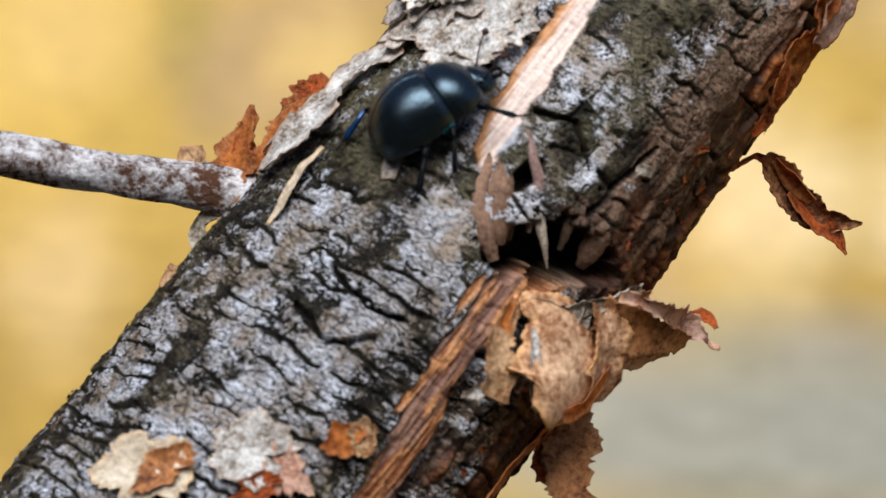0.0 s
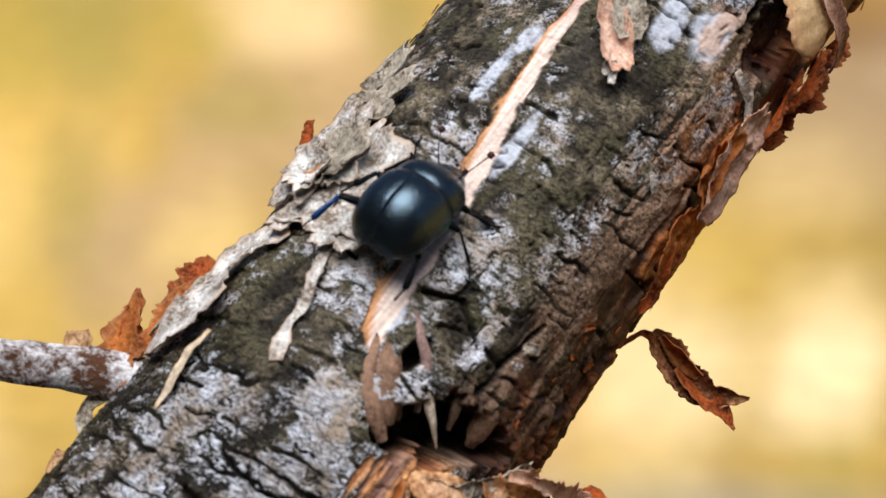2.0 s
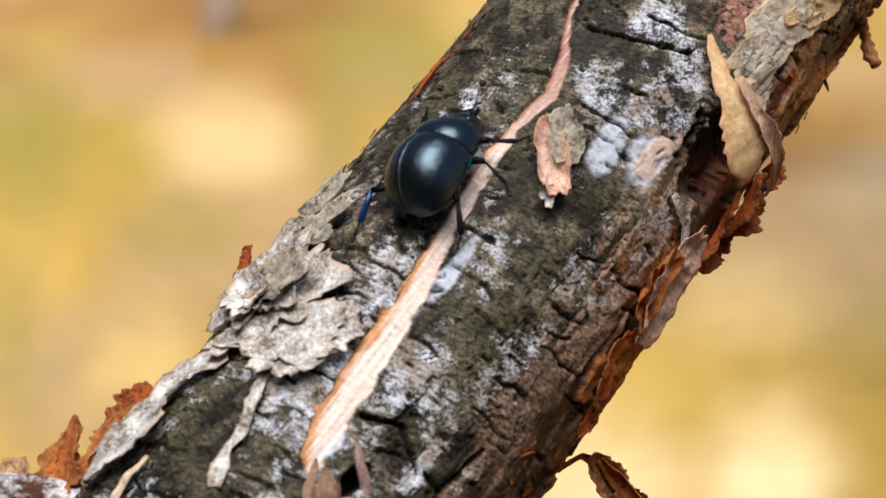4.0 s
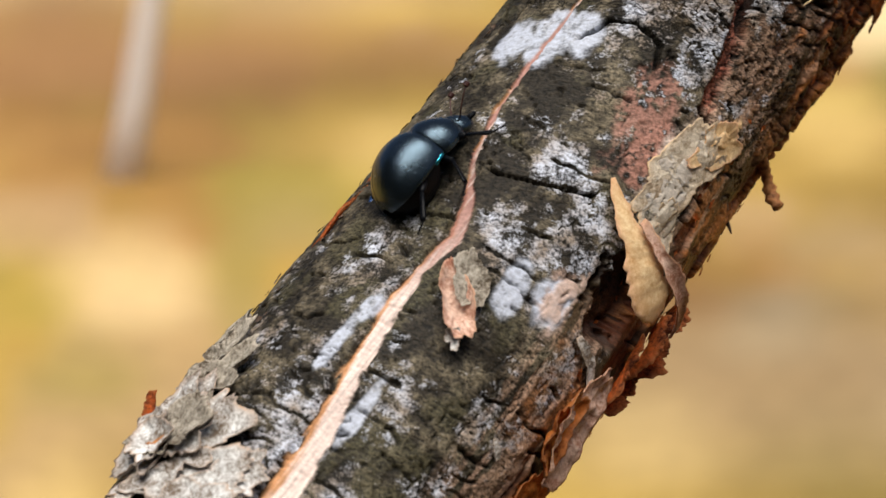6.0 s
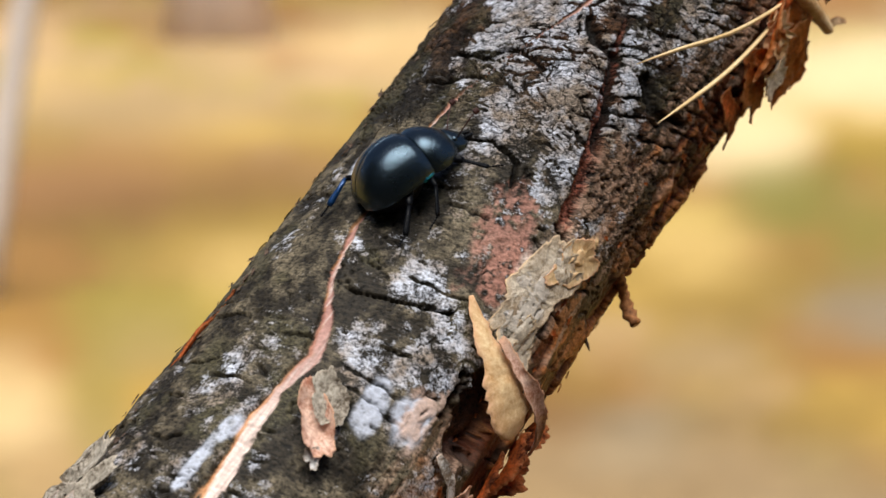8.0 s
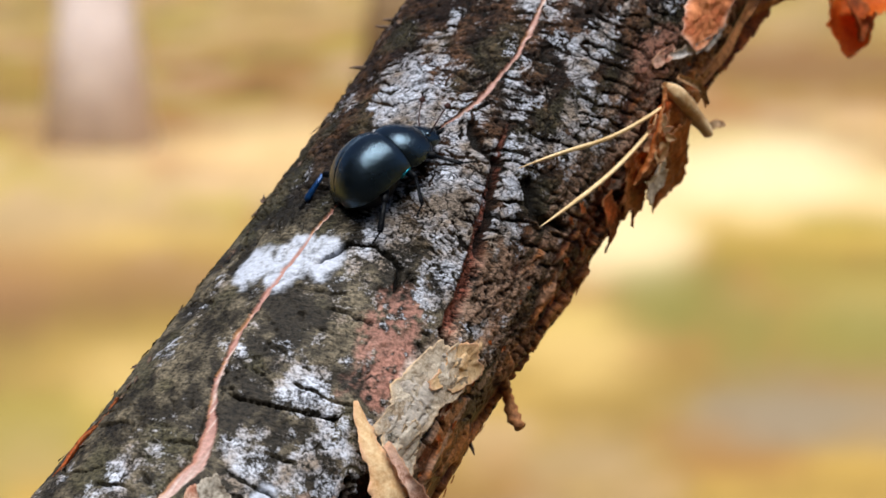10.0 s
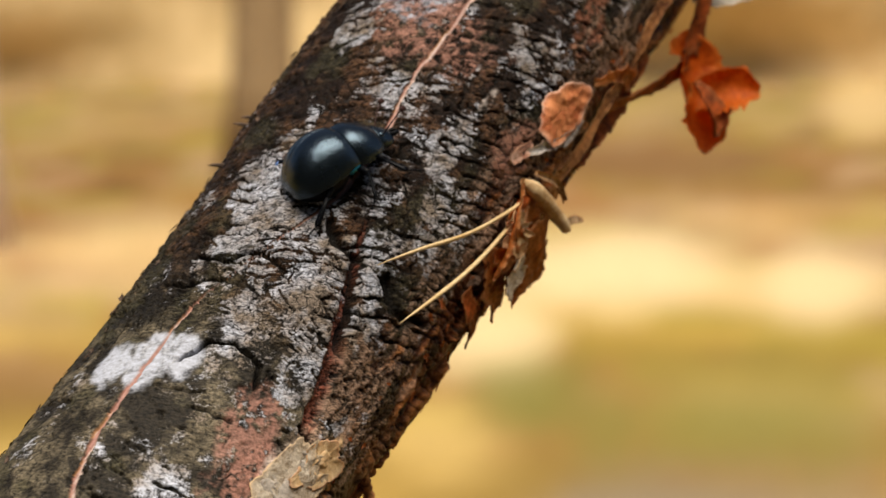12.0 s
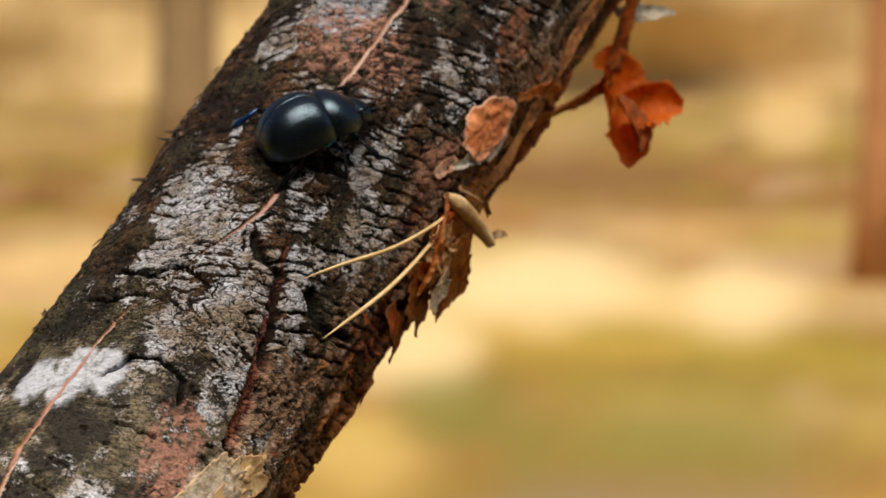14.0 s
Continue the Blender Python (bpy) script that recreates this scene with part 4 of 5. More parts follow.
def bark_plate(u0, a0, ru, rv, mat, label="", lift=0.8, cup=0.15, slope=(0.0, 0.0), turn=0.0, ragged=0.5, thick=0.25, relief=1.0, name="bark_plate"):
    """A broad thin scale: centre along and round, half sizes in millimetres, height of its middle, how far its rim curls up, and its slopes."""
    FLAKES[0] += 1
    seed = 900 + 13 * FLAKES[0]
    rings, spokes = 18, 110
    f, b = np.meshgrid(np.linspace(0.0, 1, rings), np.linspace(0, 2 * math.pi, spokes, endpoint=False), indexing="ij")
    edge = 1 + ragged * (fractal(3 + 1.5 * np.cos(b), 3 + 1.5 * np.sin(b), seed, 2) - 0.5) * 1.9 + ragged * 0.9 * (fractal(9 + 5 * np.cos(b), 9 + 5 * np.sin(b), seed + 1, 5, 0.8) - 0.5)
    x, y = ru * f * edge * np.cos(b), rv * f * edge * np.sin(b)
    t = radians(turn)
    du, dv = x * math.cos(t) - y * math.sin(t), x * math.sin(t) + y * math.cos(t)
    h = lift + cup * max(ru, rv) * f ** 3 * (0.3 + 1.4 * fractal(5 + 1.5 * np.cos(b), 5 + 1.5 * np.sin(b), seed + 2, 2)) + slope[0] * du + slope[1] * dv
    rough = relief * min(1.0, max(ru, rv) / 8)
    h = h + rough * 1.5 * (fractal(du / 2.2 + seed, dv / 2.2, seed + 3, 3) - 0.5) + rough * 0.5 * (fractal(du / 0.7, dv / 0.7 + seed, seed + 4, 3, 0.6) - 0.5)
    us, angles = u0 + du, a0 + np.degrees(dv / 21)
    arc = np.radians(angles)
    along, side, front = (np.array(w) for w in (ALONG, SIDE, FRONT))
    sheets = []
    for drop in (0.0, thick):
        r = stem_radius(us) + h - drop * (1.15 - 0.9 * f ** 6)
        sheets.append(np.array(P0 - stem_base) + 0.001 * (along * us[..., None] + side * (stem_bow(us) + r * np.sin(arc))[..., None] + front * (r * np.cos(arc))[..., None]))
    both = np.concatenate([sheets[0], sheets[1][::-1]], 0)
    me = sheet_mesh(name, both, wrap=True)
    me.attributes.new("rim", "FLOAT", "POINT").data.foreach_set("value", np.r_[f, f[::-1]].ravel().astype(np.float32) ** 14)
    me.materials.append(mat)
    ob = new(name, me)
    ob.parent = stem
    if label:
        ob["label"] = label
    return ob


def fold(rows, mat, label="", name="callus", sides=16):
    """A rounded ridge of wood along rows of (along, round, height, radius)."""
    path = smooth_rows(rows, 40)
    pts = [stem_point(u, a, h) - stem_base for u, a, h, w in path]
    rings = np.zeros((40, sides, 3))
    seed = 300 + 11 * len(rows) + int(rows[0][0])
    for k, p in enumerate(pts):
        way = (pts[min(k + 1, 39)] - pts[max(k - 1, 0)]).normalized()
        one = way.cross(FRONT).normalized()
        two = one.cross(way)
        for j in range(sides):
            b = 2 * math.pi * j / sides
            r = max(float(path[k, 3]), 0.03) * (1 + 0.5 * (float(fractal(k / 9.0, 4 + 2.5 * math.cos(b), seed, 3)) - 0.5))
            rings[k, j] = p + (one * math.cos(b) + two * math.sin(b)) * r * 0.001
    me = sheet_mesh(name, rings, wrap=True)
    me.materials.append(mat)
    ob = new(name, me)
    ob.parent = stem
    if label:
        ob["label"] = label


# curled scales by the side twig
bark_flake([(45, -84, 1.2, 1.4), (49, -84, 2.4, 2.6), (53, -84, 4.4, 1.6), (56, -83, 6.2, 0.3)], FLAKE_ORANGE, "upright rust-orange torn bark scale", twist=75, jag=0.6)
bark_flake([(46, -84, 2.2, 0.8), (49.5, -84, 3.6, 1.2), (52, -84, 5.0, 0.3)], FLAKE_RUST, "", twist=95, jag=0.6)
bark_flake([(44, -83, 4.2, 0.6), (45.5, -83, 6.4, 1.5), (47.5, -83, 8.2, 1.3)], FLAKE_TAN, "small cupped brown bark scale", twist=60, curl=0.6)
bark_flake([(43.0, -83, 8.6, 0.5), (44.5, -84, 5.5, 0.9), (45.5, -84, 2.5, 1.0)], FLAKE_ORANGE, "", twist=70, jag=0.5)
bark_flake([(70.5, -52, 0.5, 1.2), (66, -60, 1.2, 2.2), (61, -60, 1.8, 3.0), (56.5, -58, 2.0, 3.4), (52.5, -62, 1.9, 2.8), (49.3, -69, 1.5, 0.7)], FLAKE_PALE, "long pale grey curled bark scale", curl=0.25, jag=0.5)
bark_flake([(66, -60, 0.9, 0.7), (60, -66, 1.5, 1.2), (55, -72, 1.8, 1.0), (52, -78, 1.6, 0.3)], FLAKE_GREY, "", curl=0.5, jag=0.6)
bark_flake([(55, -49, 0.7, 0.4), (51.5, -49, 0.9, 0.55), (48.5, -48, 0.7, 0.7), (46, -47, 0.5, 0.6), (43.8, -48, 0.2, 0.25)], FLAKE_BEIGE, "narrow tan bark strip", curl=0.4)
bark_flake([(56, -84, 0.6, 1.4), (60, -84, 1.8, 2.0), (64, -82, 1.6, 0.6)], FLAKE_RUST, "rust brown bark scale", twist=65, jag=0.7)
bark_flake([(54, -84, 0.6, 0.9), (57.5, -84, 2.0, 1.2), (60.5, -84, 3.0, 0.3)], FLAKE_ORANGE, "", twist=80, jag=0.7)
bark_flake([(38, -84, -0.4, 0.8), (41, -84, 1.3, 1.3), (43, -83, 0.6, 0.8)], FLAKE_GREY, "", twist=55, curl=0.6)
bark_flake([(32, -84, -0.4, 0.7), (35, -84, 0.6, 0.9)], FLAKE_TAN, "", twist=55, curl=0.5)
bark_flake([(43.5, -80, 1.4, 1.6), (46.5, -82, 2.6, 2.6), (50, -83, 4.0, 2.2), (53, -83, 5.0, 1.2), (55.2, -83, 6.2, 0.25)], FLAKE_ORANGE, "pointed rust-orange torn bark flap", twist=50, jag=0.7, curl=0.3)
bark_flake([(49, -78, 1.0, 1.0), (53.5, -80, 1.4, 1.7), (58, -81, 1.5, 1.6), (62.5, -82, 1.0, 0.5)], FLAKE_ORANGE, "", twist=45, jag=0.8, curl=0.2)
# rosette of papery scales
bark_plate(78.5, -52, 9.0, 7.0, FLAKE_PALE, "papery grey scale of a curled rosette", 0.9, 0.10, (0.0, 0.03), 20, 0.6)
bark_plate(80.0, -55, 7.0, 5.6, FLAKE_PALE, "", 1.7, 0.14, (0.03, 0.0), -15, 0.55)
bark_plate(79.0, -54, 5.2, 4.2, FLAKE_GREY, "", 2.3, 0.20, (0.0, 0.04), 40, 0.5)
bark_plate(77.8, -55, 3.6, 2.7, FLAKE_PALE, "", 2.7, 0.34, (0.0, 0.03), 10, 0.6)
# a dark plate laid on top imitates the shaded hollow
bark_plate(76.6, -54, 1.7, 1.1, FLAKE_WING, "small rusty plate standing in for the rosette's shaded hollow", 2.75, 0.05, (0.0, 0.0), 0, 0.8)
bark_plate(75.2, -36, 6.4, 4.0, FLAKE_PALE, "broad pale lichen-grey bark scale", 1.3, 0.10, (0.0, 0.0), 60, 0.7)
bark_plate(73.0, -30, 3.6, 2.8, FLAKE_PALE, "", 1.7, 0.12, (-0.06, 0.0), 40, 0.8)
bark_plate(77.5, -26, 3.8, 2.6, FLAKE_PALE, "", 1.1, 0.10, (0.0, -0.05), 30, 0.7)
bark_plate(86.5, -60, 6.0, 3.4, FLAKE_GREY, "", 0.8, 0.15, (0.02, 0.0), 20, 0.8)
bark_plate(91.5, -66, 5.0, 3.0, FLAKE_GREY, "", 0.8, 0.18, (0.02, 0.0), 15, 0.9)
bark_flake([(82, -48, 0.5, 1.0), (86, -58, 0.7, 1.6), (90, -68, 0.5, 1.0)], FLAKE_GREY, "", curl=0.3, jag=0.6)
bark_flake([(70.5, -33, 0.8, 0.7), (66, -30, 1.0, 0.9), (62.5, -27, 0.7, 0.7), (60, -27.5, 0.6, 0.5), (57, -24.5, 0.6, 1.0), (55.6, -23, 0.5, 0.8)], FLAKE_PALE, "thin pale dangling bark strip", curl=0.3, jag=0.4)
bark_flake([(80.5, -84, 0.0, 1.2), (83, -84, 1.8, 1.3), (85.5, -84, 3.6, 0.5)], FLAKE_RUST, "small brown upright bark scale", twist=75, jag=0.8)
bark_flake([(90, -82, 0.2, 0.7), (94, -80, 0.8, 1.2), (98, -77, 0.6, 0.6)], FLAKE_GREY, "", curl=0.5, jag=0.7)
bark_flake([(94, -84, 0.0, 0.6), (97, -83, 0.9, 0.9), (100, -80, 0.3, 0.4)], FLAKE_GREY, "", curl=0.5, jag=0.7)
bark_flake([(108, -72, -0.1, 0.5), (116, -70, 0.2, 0.6), (124, -69, 0.0, 0.3)], FLAKE_RUST, "", curl=0.5, jag=0.5)
# torn scale standing off over the forest
bark_flake([(84.5, 78, -0.4, 0.5), (87, 89, 0.6, 0.5), (89.6, 93, 1.6, 0.5), (90.4, 95, 3.6, 0.9)], FLAKE_RUST, "thin bark thread", "bark_thread", out=True)
bark_flake([(90.6, 94, 2.6, 1.0), (90.2, 97, 6.0, 2.4), (89.6, 97, 9.6, 2.5), (89.4, 96.5, 12.6, 2.0), (90.6, 97, 15.4, 1.2), (92.0, 97, 17.8, 0.2)], FLAKE_WING, "orange-brown dangling bark curl with a forked tip", out=True, curl=0.5, twist=25, jag=0.35)
bark_flake([(89.4, 96, 8, 1.2), (88.8, 96.5, 12, 1.8), (88.4, 97.5, 16, 1.2), (87.8, 98, 18.6, 0.2)], FLAKE_RUST, "", out=True, curl=0.5, twist=-20)
bark_flake([(91.2, 94, 4.0, 0.5), (90.8, 95, 7, 1.1), (90.2, 95, 11, 0.8)], FLAKE_ORANGE, "", out=True, curl=0.8, twist=60)
# orange inner bark along the underside
bark_plate(99.0, 63, 5.4, 3.2, FLAKE_ORANGE, "smooth orange inner bark plate", 1.0, 0.08, (0.0, 0.02), -8, 0.35)
bark_plate(110.5, 57, 8.0, 3.2, FLAKE_PINK, "grey-pink peeling bark plate", 1.5, 0.10, (0.0, 0.03), -10, 0.4)
bark_plate(108.0, 52, 5.0, 1.8, FLAKE_ORANGE, "", 1.3, 0.2, (0.0, 0.0), -14, 0.6)
bark_flake([(88, 72, 0.6, 0.6), (93, 68, 1.0, 0.9), (98, 60, 0.8, 0.5)], FLAKE_RUST, "", jag=0.6, twist=-30)
bark_flake([(118, 38, 0.4, 0.5), (117, 48, 0.8, 0.9), (115, 54, 0.8, 0.6)], FLAKE_PALE, "", jag=0.6)
# peeling tongue over the dark hollow
bark_flake([(136.2, 14.5, 0.4, 0.3), (134.2, 20, 1.4, 1.1), (132.4, 26, 2.2, 1.8), (130.4, 34, 3.2, 2.5), (128.9, 42, 3.8, 2.9), (128.0, 49, 3.9, 2.7), (127.6, 54, 3.6, 1.4)], FLAKE_TONGUE, "tan peeling bark tongue with a pink edge", jag=0.35, curl=-0.12)
bark_flake([(133.4, 28, 3.2, 0.5), (132, 40, 4.1, 1.0), (131.4, 54, 3.9, 1.2), (130.8, 68, 3.2, 0.9), (129.6, 78, 2.6, 0.3)], FLAKE_PINK, "pinkish rolled bark edge", jag=0.4, curl=0.4)
bark_plate(142.5, 33, 8.5, 4.2, FLAKE_BEIGE, "flat beige bark plate with an orange edge", 0.45, 0.03, (0.0, 0.0), 14, 0.5, relief=0.4)
bark_plate(149.5, 40, 4.6, 2.6, FLAKE_TONGUE, "", 0.5, 0.05, (0.0, 0.0), 25, 0.5, relief=0.4)
bark_plate(136.5, 42, 4.0, 2.2, FLAKE_BEIGE, "", 0.4, 0.08, (0.0, 0.0), -10, 0.6)
for spine in ([(117, 84, 0.4, 1.0), (121, 84, 1.0, 1.8), (125, 84, 0.6, 0.9)], [(123, 84, 0.4, 1.4), (126.5, 84, 1.6, 2.2), (130, 84, 0.8, 0.9)], [(129, 84, 0.2, 1.2), (133, 84, 0.9, 1.8), (137.5, 84, 0.1, 0.5)], [(121, 76, 0.6, 1.0), (126, 73, 1.4, 2.0), (131, 72, 1.0, 0.8)], [(116, 72, 0.6, 0.8), (121, 66, 1.2, 1.6), (126, 64, 1.0, 0.6)]):
    bark_flake(spine, FLAKE_RUST, "ragged dark red bark scale", twist=42, jag=1.0, curl=0.4)
bark_plate(110.5, -3.0, 5.0, 1.9, FLAKE_PINK, "small pink curled bark scale with a white tip", 0.9, 0.25, (-0.06, 0.0), -38, 0.28)
bark_plate(114.0, -3.5, 3.4, 1.9, FLAKE_GREY, "", 1.2, 0.2, (0.04, 0.0), -30, 0.4)
bark_plate(106.6, 2.6, 1.5, 1.0, FLAKE_PALE, "", 1.6, 0.3, (-0.1, 0.0), -35, 0.6)
bark_flake([(74.5, 33, 0.4, 0.5), (75, 36, 0.7, 0.8), (75.5, 39, 0.4, 0.4)], FLAKE_GREY, "", jag=0.5)
bark_flake([(101, 34, 0.3, 0.3), (100, 37, 0.7, 0.6), (99.5, 40, 0.4, 0.3)], FLAKE_PALE, "", jag=0.5)
# scales by the needles
bark_plate(214.8, 43, 5.6, 3.6, FLAKE_ROSE, "orange bark plate with a pale rim", 1.4, 0.05, (0.0, 0.02), 16, 0.3)
bark_flake([(205.5, 40, 0.8, 0.5), (208.5, 45, 1.4, 0.9), (212.5, 51, 1.6, 0.9), (217.5, 54, 1.1, 0.4)], FLAKE_PALE, "", jag=0.5)
bark_flake([(202.5, 36, 0.4, 0.6), (205, 38, 0.8, 1.0), (207.5, 40, 0.5, 0.4)], FLAKE_PINK, "", jag=0.5)
bark_flake([(202, 48, 0.8, 1.6), (198.5, 50, 1.8, 2.8), (195, 53, 2.4, 3.2), (191.5, 57, 2.4, 2.6), (189, 61, 1.8, 0.8)], FLAKE_ORANGE, "ragged orange-brown hanging bark scale", jag=0.9, curl=0.3, twist=-15)
bark_flake([(190.5, 52, 0.8, 1.6), (189.5, 64, 1.4, 2.6), (189, 80, 2.2, 1.6)], FLAKE_ORANGE, "", jag=0.7, curl=0.2)
bark_flake([(184, 56, 0.5, 1.2), (184, 68, 0.9, 1.6), (183, 82, 1.0, 0.8)], FLAKE_RUST, "", jag=0.7, curl=0.2)
fold([(201.6, 44, 1.4, 0.5), (202.3, 49, 1.8, 1.05), (203.6, 59, 2.1, 1.1), (205.0, 69.5, 2.5, 1.0), (205.9, 78.4, 4.2, 0.75)], FLAKE_TONGUE, "tightly rolled tan bark quill", "bark_quill")
bark_plate(195.5, 63, 6.6, 5.4, FLAKE_ORANGE, "ragged orange hanging bark scale", 1.6, 0.10, (0.0, 0.12), 35, 0.65)
bark_plate(197.5, 77, 5.6, 5.0, FLAKE_ORANGE, "", 2.6, 0.12, (0.05, 0.22), -20, 0.75)
bark_plate(196.0, 54, 3.6, 2.6, FLAKE_TONGUE, "", 2.2, 0.15, (0.0, 0.05), 50, 0.7)
bark_plate(192.5, 68, 2.6, 2.0, FLAKE_BEIGE, "", 2.9, 0.2, (0.0, 0.1), 10, 0.8)
bark_flake([(204, 46, 1.6, 0.4), (206.5, 58, 2.4, 0.55), (207.5, 70, 2.6, 0.4)], FLAKE_TAN, "", jag=0.2, curl=0.8)
bark_flake([(208.0, 86, 3.6, 0.3), (210.5, 87, 4.4, 0.5), (211, 87, 5.4, 0.2)], FLAKE_TAN, "", out=True, jag=0.6)
bark_flake([(206, 64, 0.2, 0.6), (213, 69, 0.5, 1.0), (226, 66, 0.6, 1.1), (238, 62, 0.5, 1.1), (254, 60, 0.3, 0.9), (268, 59, 0.1, 0.5)], FLAKE_WING, "long brown bark ribbon", jag=0.6, curl=0.1, twist=-20)
bark_flake([(216, 80, 0.2, 1.0), (226, 78, 0.6, 1.5), (238, 76, 0.4, 0.9)], FLAKE_RUST, "", jag=0.5, curl=0.1, twist=-40)
bark_flake([(223, 50, 0.5, 0.6), (227, 57, 0.9, 1.1), (231, 71, 1.0, 1.3), (233, 80, 0.6, 0.5)], FLAKE_ORANGE, "", jag=0.6)
# translucent orange curl hanging on a thread of bark
bark_flake([(226, 71, 0.4, 1.2), (233.5, 83, 2.4, 1.3), (239.3, 88, 4.0, 1.5), (245.8, 91, 5.6, 1.8)], FLAKE_ORANGE, "twisted brown bark thread", "bark_thread", out=True, twist=30)
bark_flake([(262, 62, 0.2, 1.2), (257.8, 68, 1.0, 1.1), (255.8, 72.3, 1.6, 1.5), (252.8, 78.9, 2.8, 1.5), (249.7, 84.9, 3.8, 1.7), (246.0, 90.5, 5.0, 1.8)], FLAKE_RUST, "", "bark_thread", out=True, twist=20)
bark_flake([(247.4, 89, 2.2, 1.6), (246.4, 90.6, 4.2, 3.6), (243.8, 94, 6.8, 5.0), (241.3, 96.5, 10.5, 5.2), (238.8, 98.5, 13.7, 3.6), (237.2, 99.5, 15.8, 0.8)], LEAF_ORANGE, "orange hanging bark curl with a backlit glow painted in", out=True, curl=0.55, jag=0.4)
bark_flake([(241.4, 97, 10.2, 2.2), (243.9, 94, 12.0, 4.2), (246.2, 91, 14.2, 3.8), (247.5, 89.8, 17.0, 1.2)], LEAF_ORANGE, "", out=True, curl=0.5, twist=25, jag=0.35)
bark_flake([(242.4, 89.5, 8.2, 0.8), (241.0, 90, 10.6, 1.9), (239.4, 91.5, 13.6, 2.0), (237.6, 93, 15.2, 0.8)], FLAKE_RUST, "dark red inner side of the bark curl", out=True, curl=0.6, twist=-25, jag=0.3)
bark_flake([(254, 88, 1, 0.8), (257, 87, 4.6, 1.7), (260, 87, 8.4, 0.6)], FLAKE_GREY, "grey bark scale", out=True, curl=0.3)
# big broken funnel of bark under the knot
bark_flake([(53.4, 28, 0.8, 0.9), (50.5, 27, 2.0, 1.7), (47.5, 29, 3.2, 2.2), (45, 33, 3.9, 2.4), (42.6, 34, 4.0, 1.6)], FLAKE_TAN, "tan torn bark lip with an orange edge", jag=0.5, curl=0.3)
bark_flake([(53.2, 26, 1.0, 0.5), (50, 27, 2.4, 1.0), (46.5, 31, 3.3, 0.9)], FLAKE_ORANGE, "", jag=0.5)
bark_flake([(44.5, 34, 2.6, 0.5), (42.4, 32, 3.0, 1.0), (41.0, 29, 2.6, 0.4)], FLAKE_PALE, "", jag=0.6)
bark_flake([(57.5, 37, 1.4, 3.6), (54.6, 40, 3.3, 5.6), (52.0, 43, 4.8, 6.8), (49.6, 46, 6.0, 6.6), (47.0, 47, 6.6, 5.0), (44.6, 46, 6.6, 1.8)], FLAKE_FUNNEL, "broad brownish-pale broken bark funnel", jag=0.25, curl=-0.3)
bark_flake([(60, 48, 2.2, 2.2), (56.8, 54, 4.0, 3.4), (53.8, 60, 5.0, 3.4), (51, 65, 5.2, 1.4)], FLAKE_FUNNEL, "", jag=0.4, curl=0.3)
bark_flake([(52, 33, 3.2, 0.4), (49.5, 37, 4.2, 0.8), (47, 43, 4.4, 0.9), (45.2, 50, 4.0, 0.6)], FLAKE_PALE, "", jag=0.6, curl=0.5)
bark_flake([(46.5, 52, 6.6, 0.8), (49, 56, 6.2, 1.2), (52.5, 59, 5.6, 1.2), (55.5, 62, 4.6, 0.4)], FLAKE_ORANGE, "", jag=0.5, curl=0.3)
bark_flake([(59, 50, 2.4, 2.4), (59.8, 58, 4.2, 3.0), (61.4, 66, 5.4, 2.6), (63.4, 76, 6.6, 1.9), (65.6, 86, 8.0, 0.8)], FLAKE_WING, "dark rusty bark wing", jag=0.4, curl=0.25)
bark_flake([(57.5, 60, 4.4, 1.2), (58.5, 70, 4.8, 1.6), (60.5, 80, 5.4, 1.2), (63, 86, 7.0, 0.4)], FLAKE_PINK, "", jag=0.5, curl=0.2)
bark_flake([(61.5, 47, 4.6, 0.7), (63.2, 54, 6.0, 1.2), (64.6, 66, 6.2, 1.3), (66.6, 83, 6.0, 1.3), (67, 85.8, 9.4, 1.0), (67.2, 85.6, 11.4, 0.35)], FLAKE_PINK, "pale pink frayed bark strip", jag=0.6, curl=0.3)
bark_flake([(67, 84, 5.5, 0.5), (69, 85, 8, 0.8), (68.5, 85, 10, 0.4)], FLAKE_RUST, "", jag=0.7, out=True)
bark_flake([(54, 28, 0.8, 0.5), (56, 38, 1.8, 0.8), (59.2, 47, 2.2, 0.9), (62.8, 54, 2.4, 0.8), (65.5, 62, 2.0, 0.4)], FLAKE_GREY, "grey crumbling bark rim", jag=0.9, curl=0.5)
bark_flake([(58.5, 47, 2.2, 0.7), (57, 46, 2.8, 1.0), (55, 45, 3.0, 0.4)], FLAKE_GREY, "", jag=0.9, curl=0.4)
bark_flake([(60, 50, 2.2, 0.8), (63, 57, 3.0, 1.0), (65.5, 66, 2.8, 0.6)], FLAKE_TAN, "", jag=0.8, curl=0.4)
bark_flake([(50.5, 82, 0.4, 1.8), (48, 85, 2.2, 2.9), (45.5, 86, 4.6, 3.0), (42.5, 86, 7, 2.6), (39.5, 86, 9.5, 1.6)], FLAKE_WING, "hanging brown bark curl", out=True, jag=0.6, curl=0.4)
bark_flake([(48, 80, 0.6, 1.0), (44.5, 84, 1.6, 1.6), (41, 86, 3.4, 1.0)], FLAKE_RUST, "", out=True, jag=0.6)
bark_flake([(46.5, 74, 0.8, 0.4), (41, 68, 1.2, 0.7), (35, 66, 1.2, 0.6), (28, 65, 0.8, 0.4)], FLAKE_ORANGE, "narrow orange bark ridge", jag=0.5)
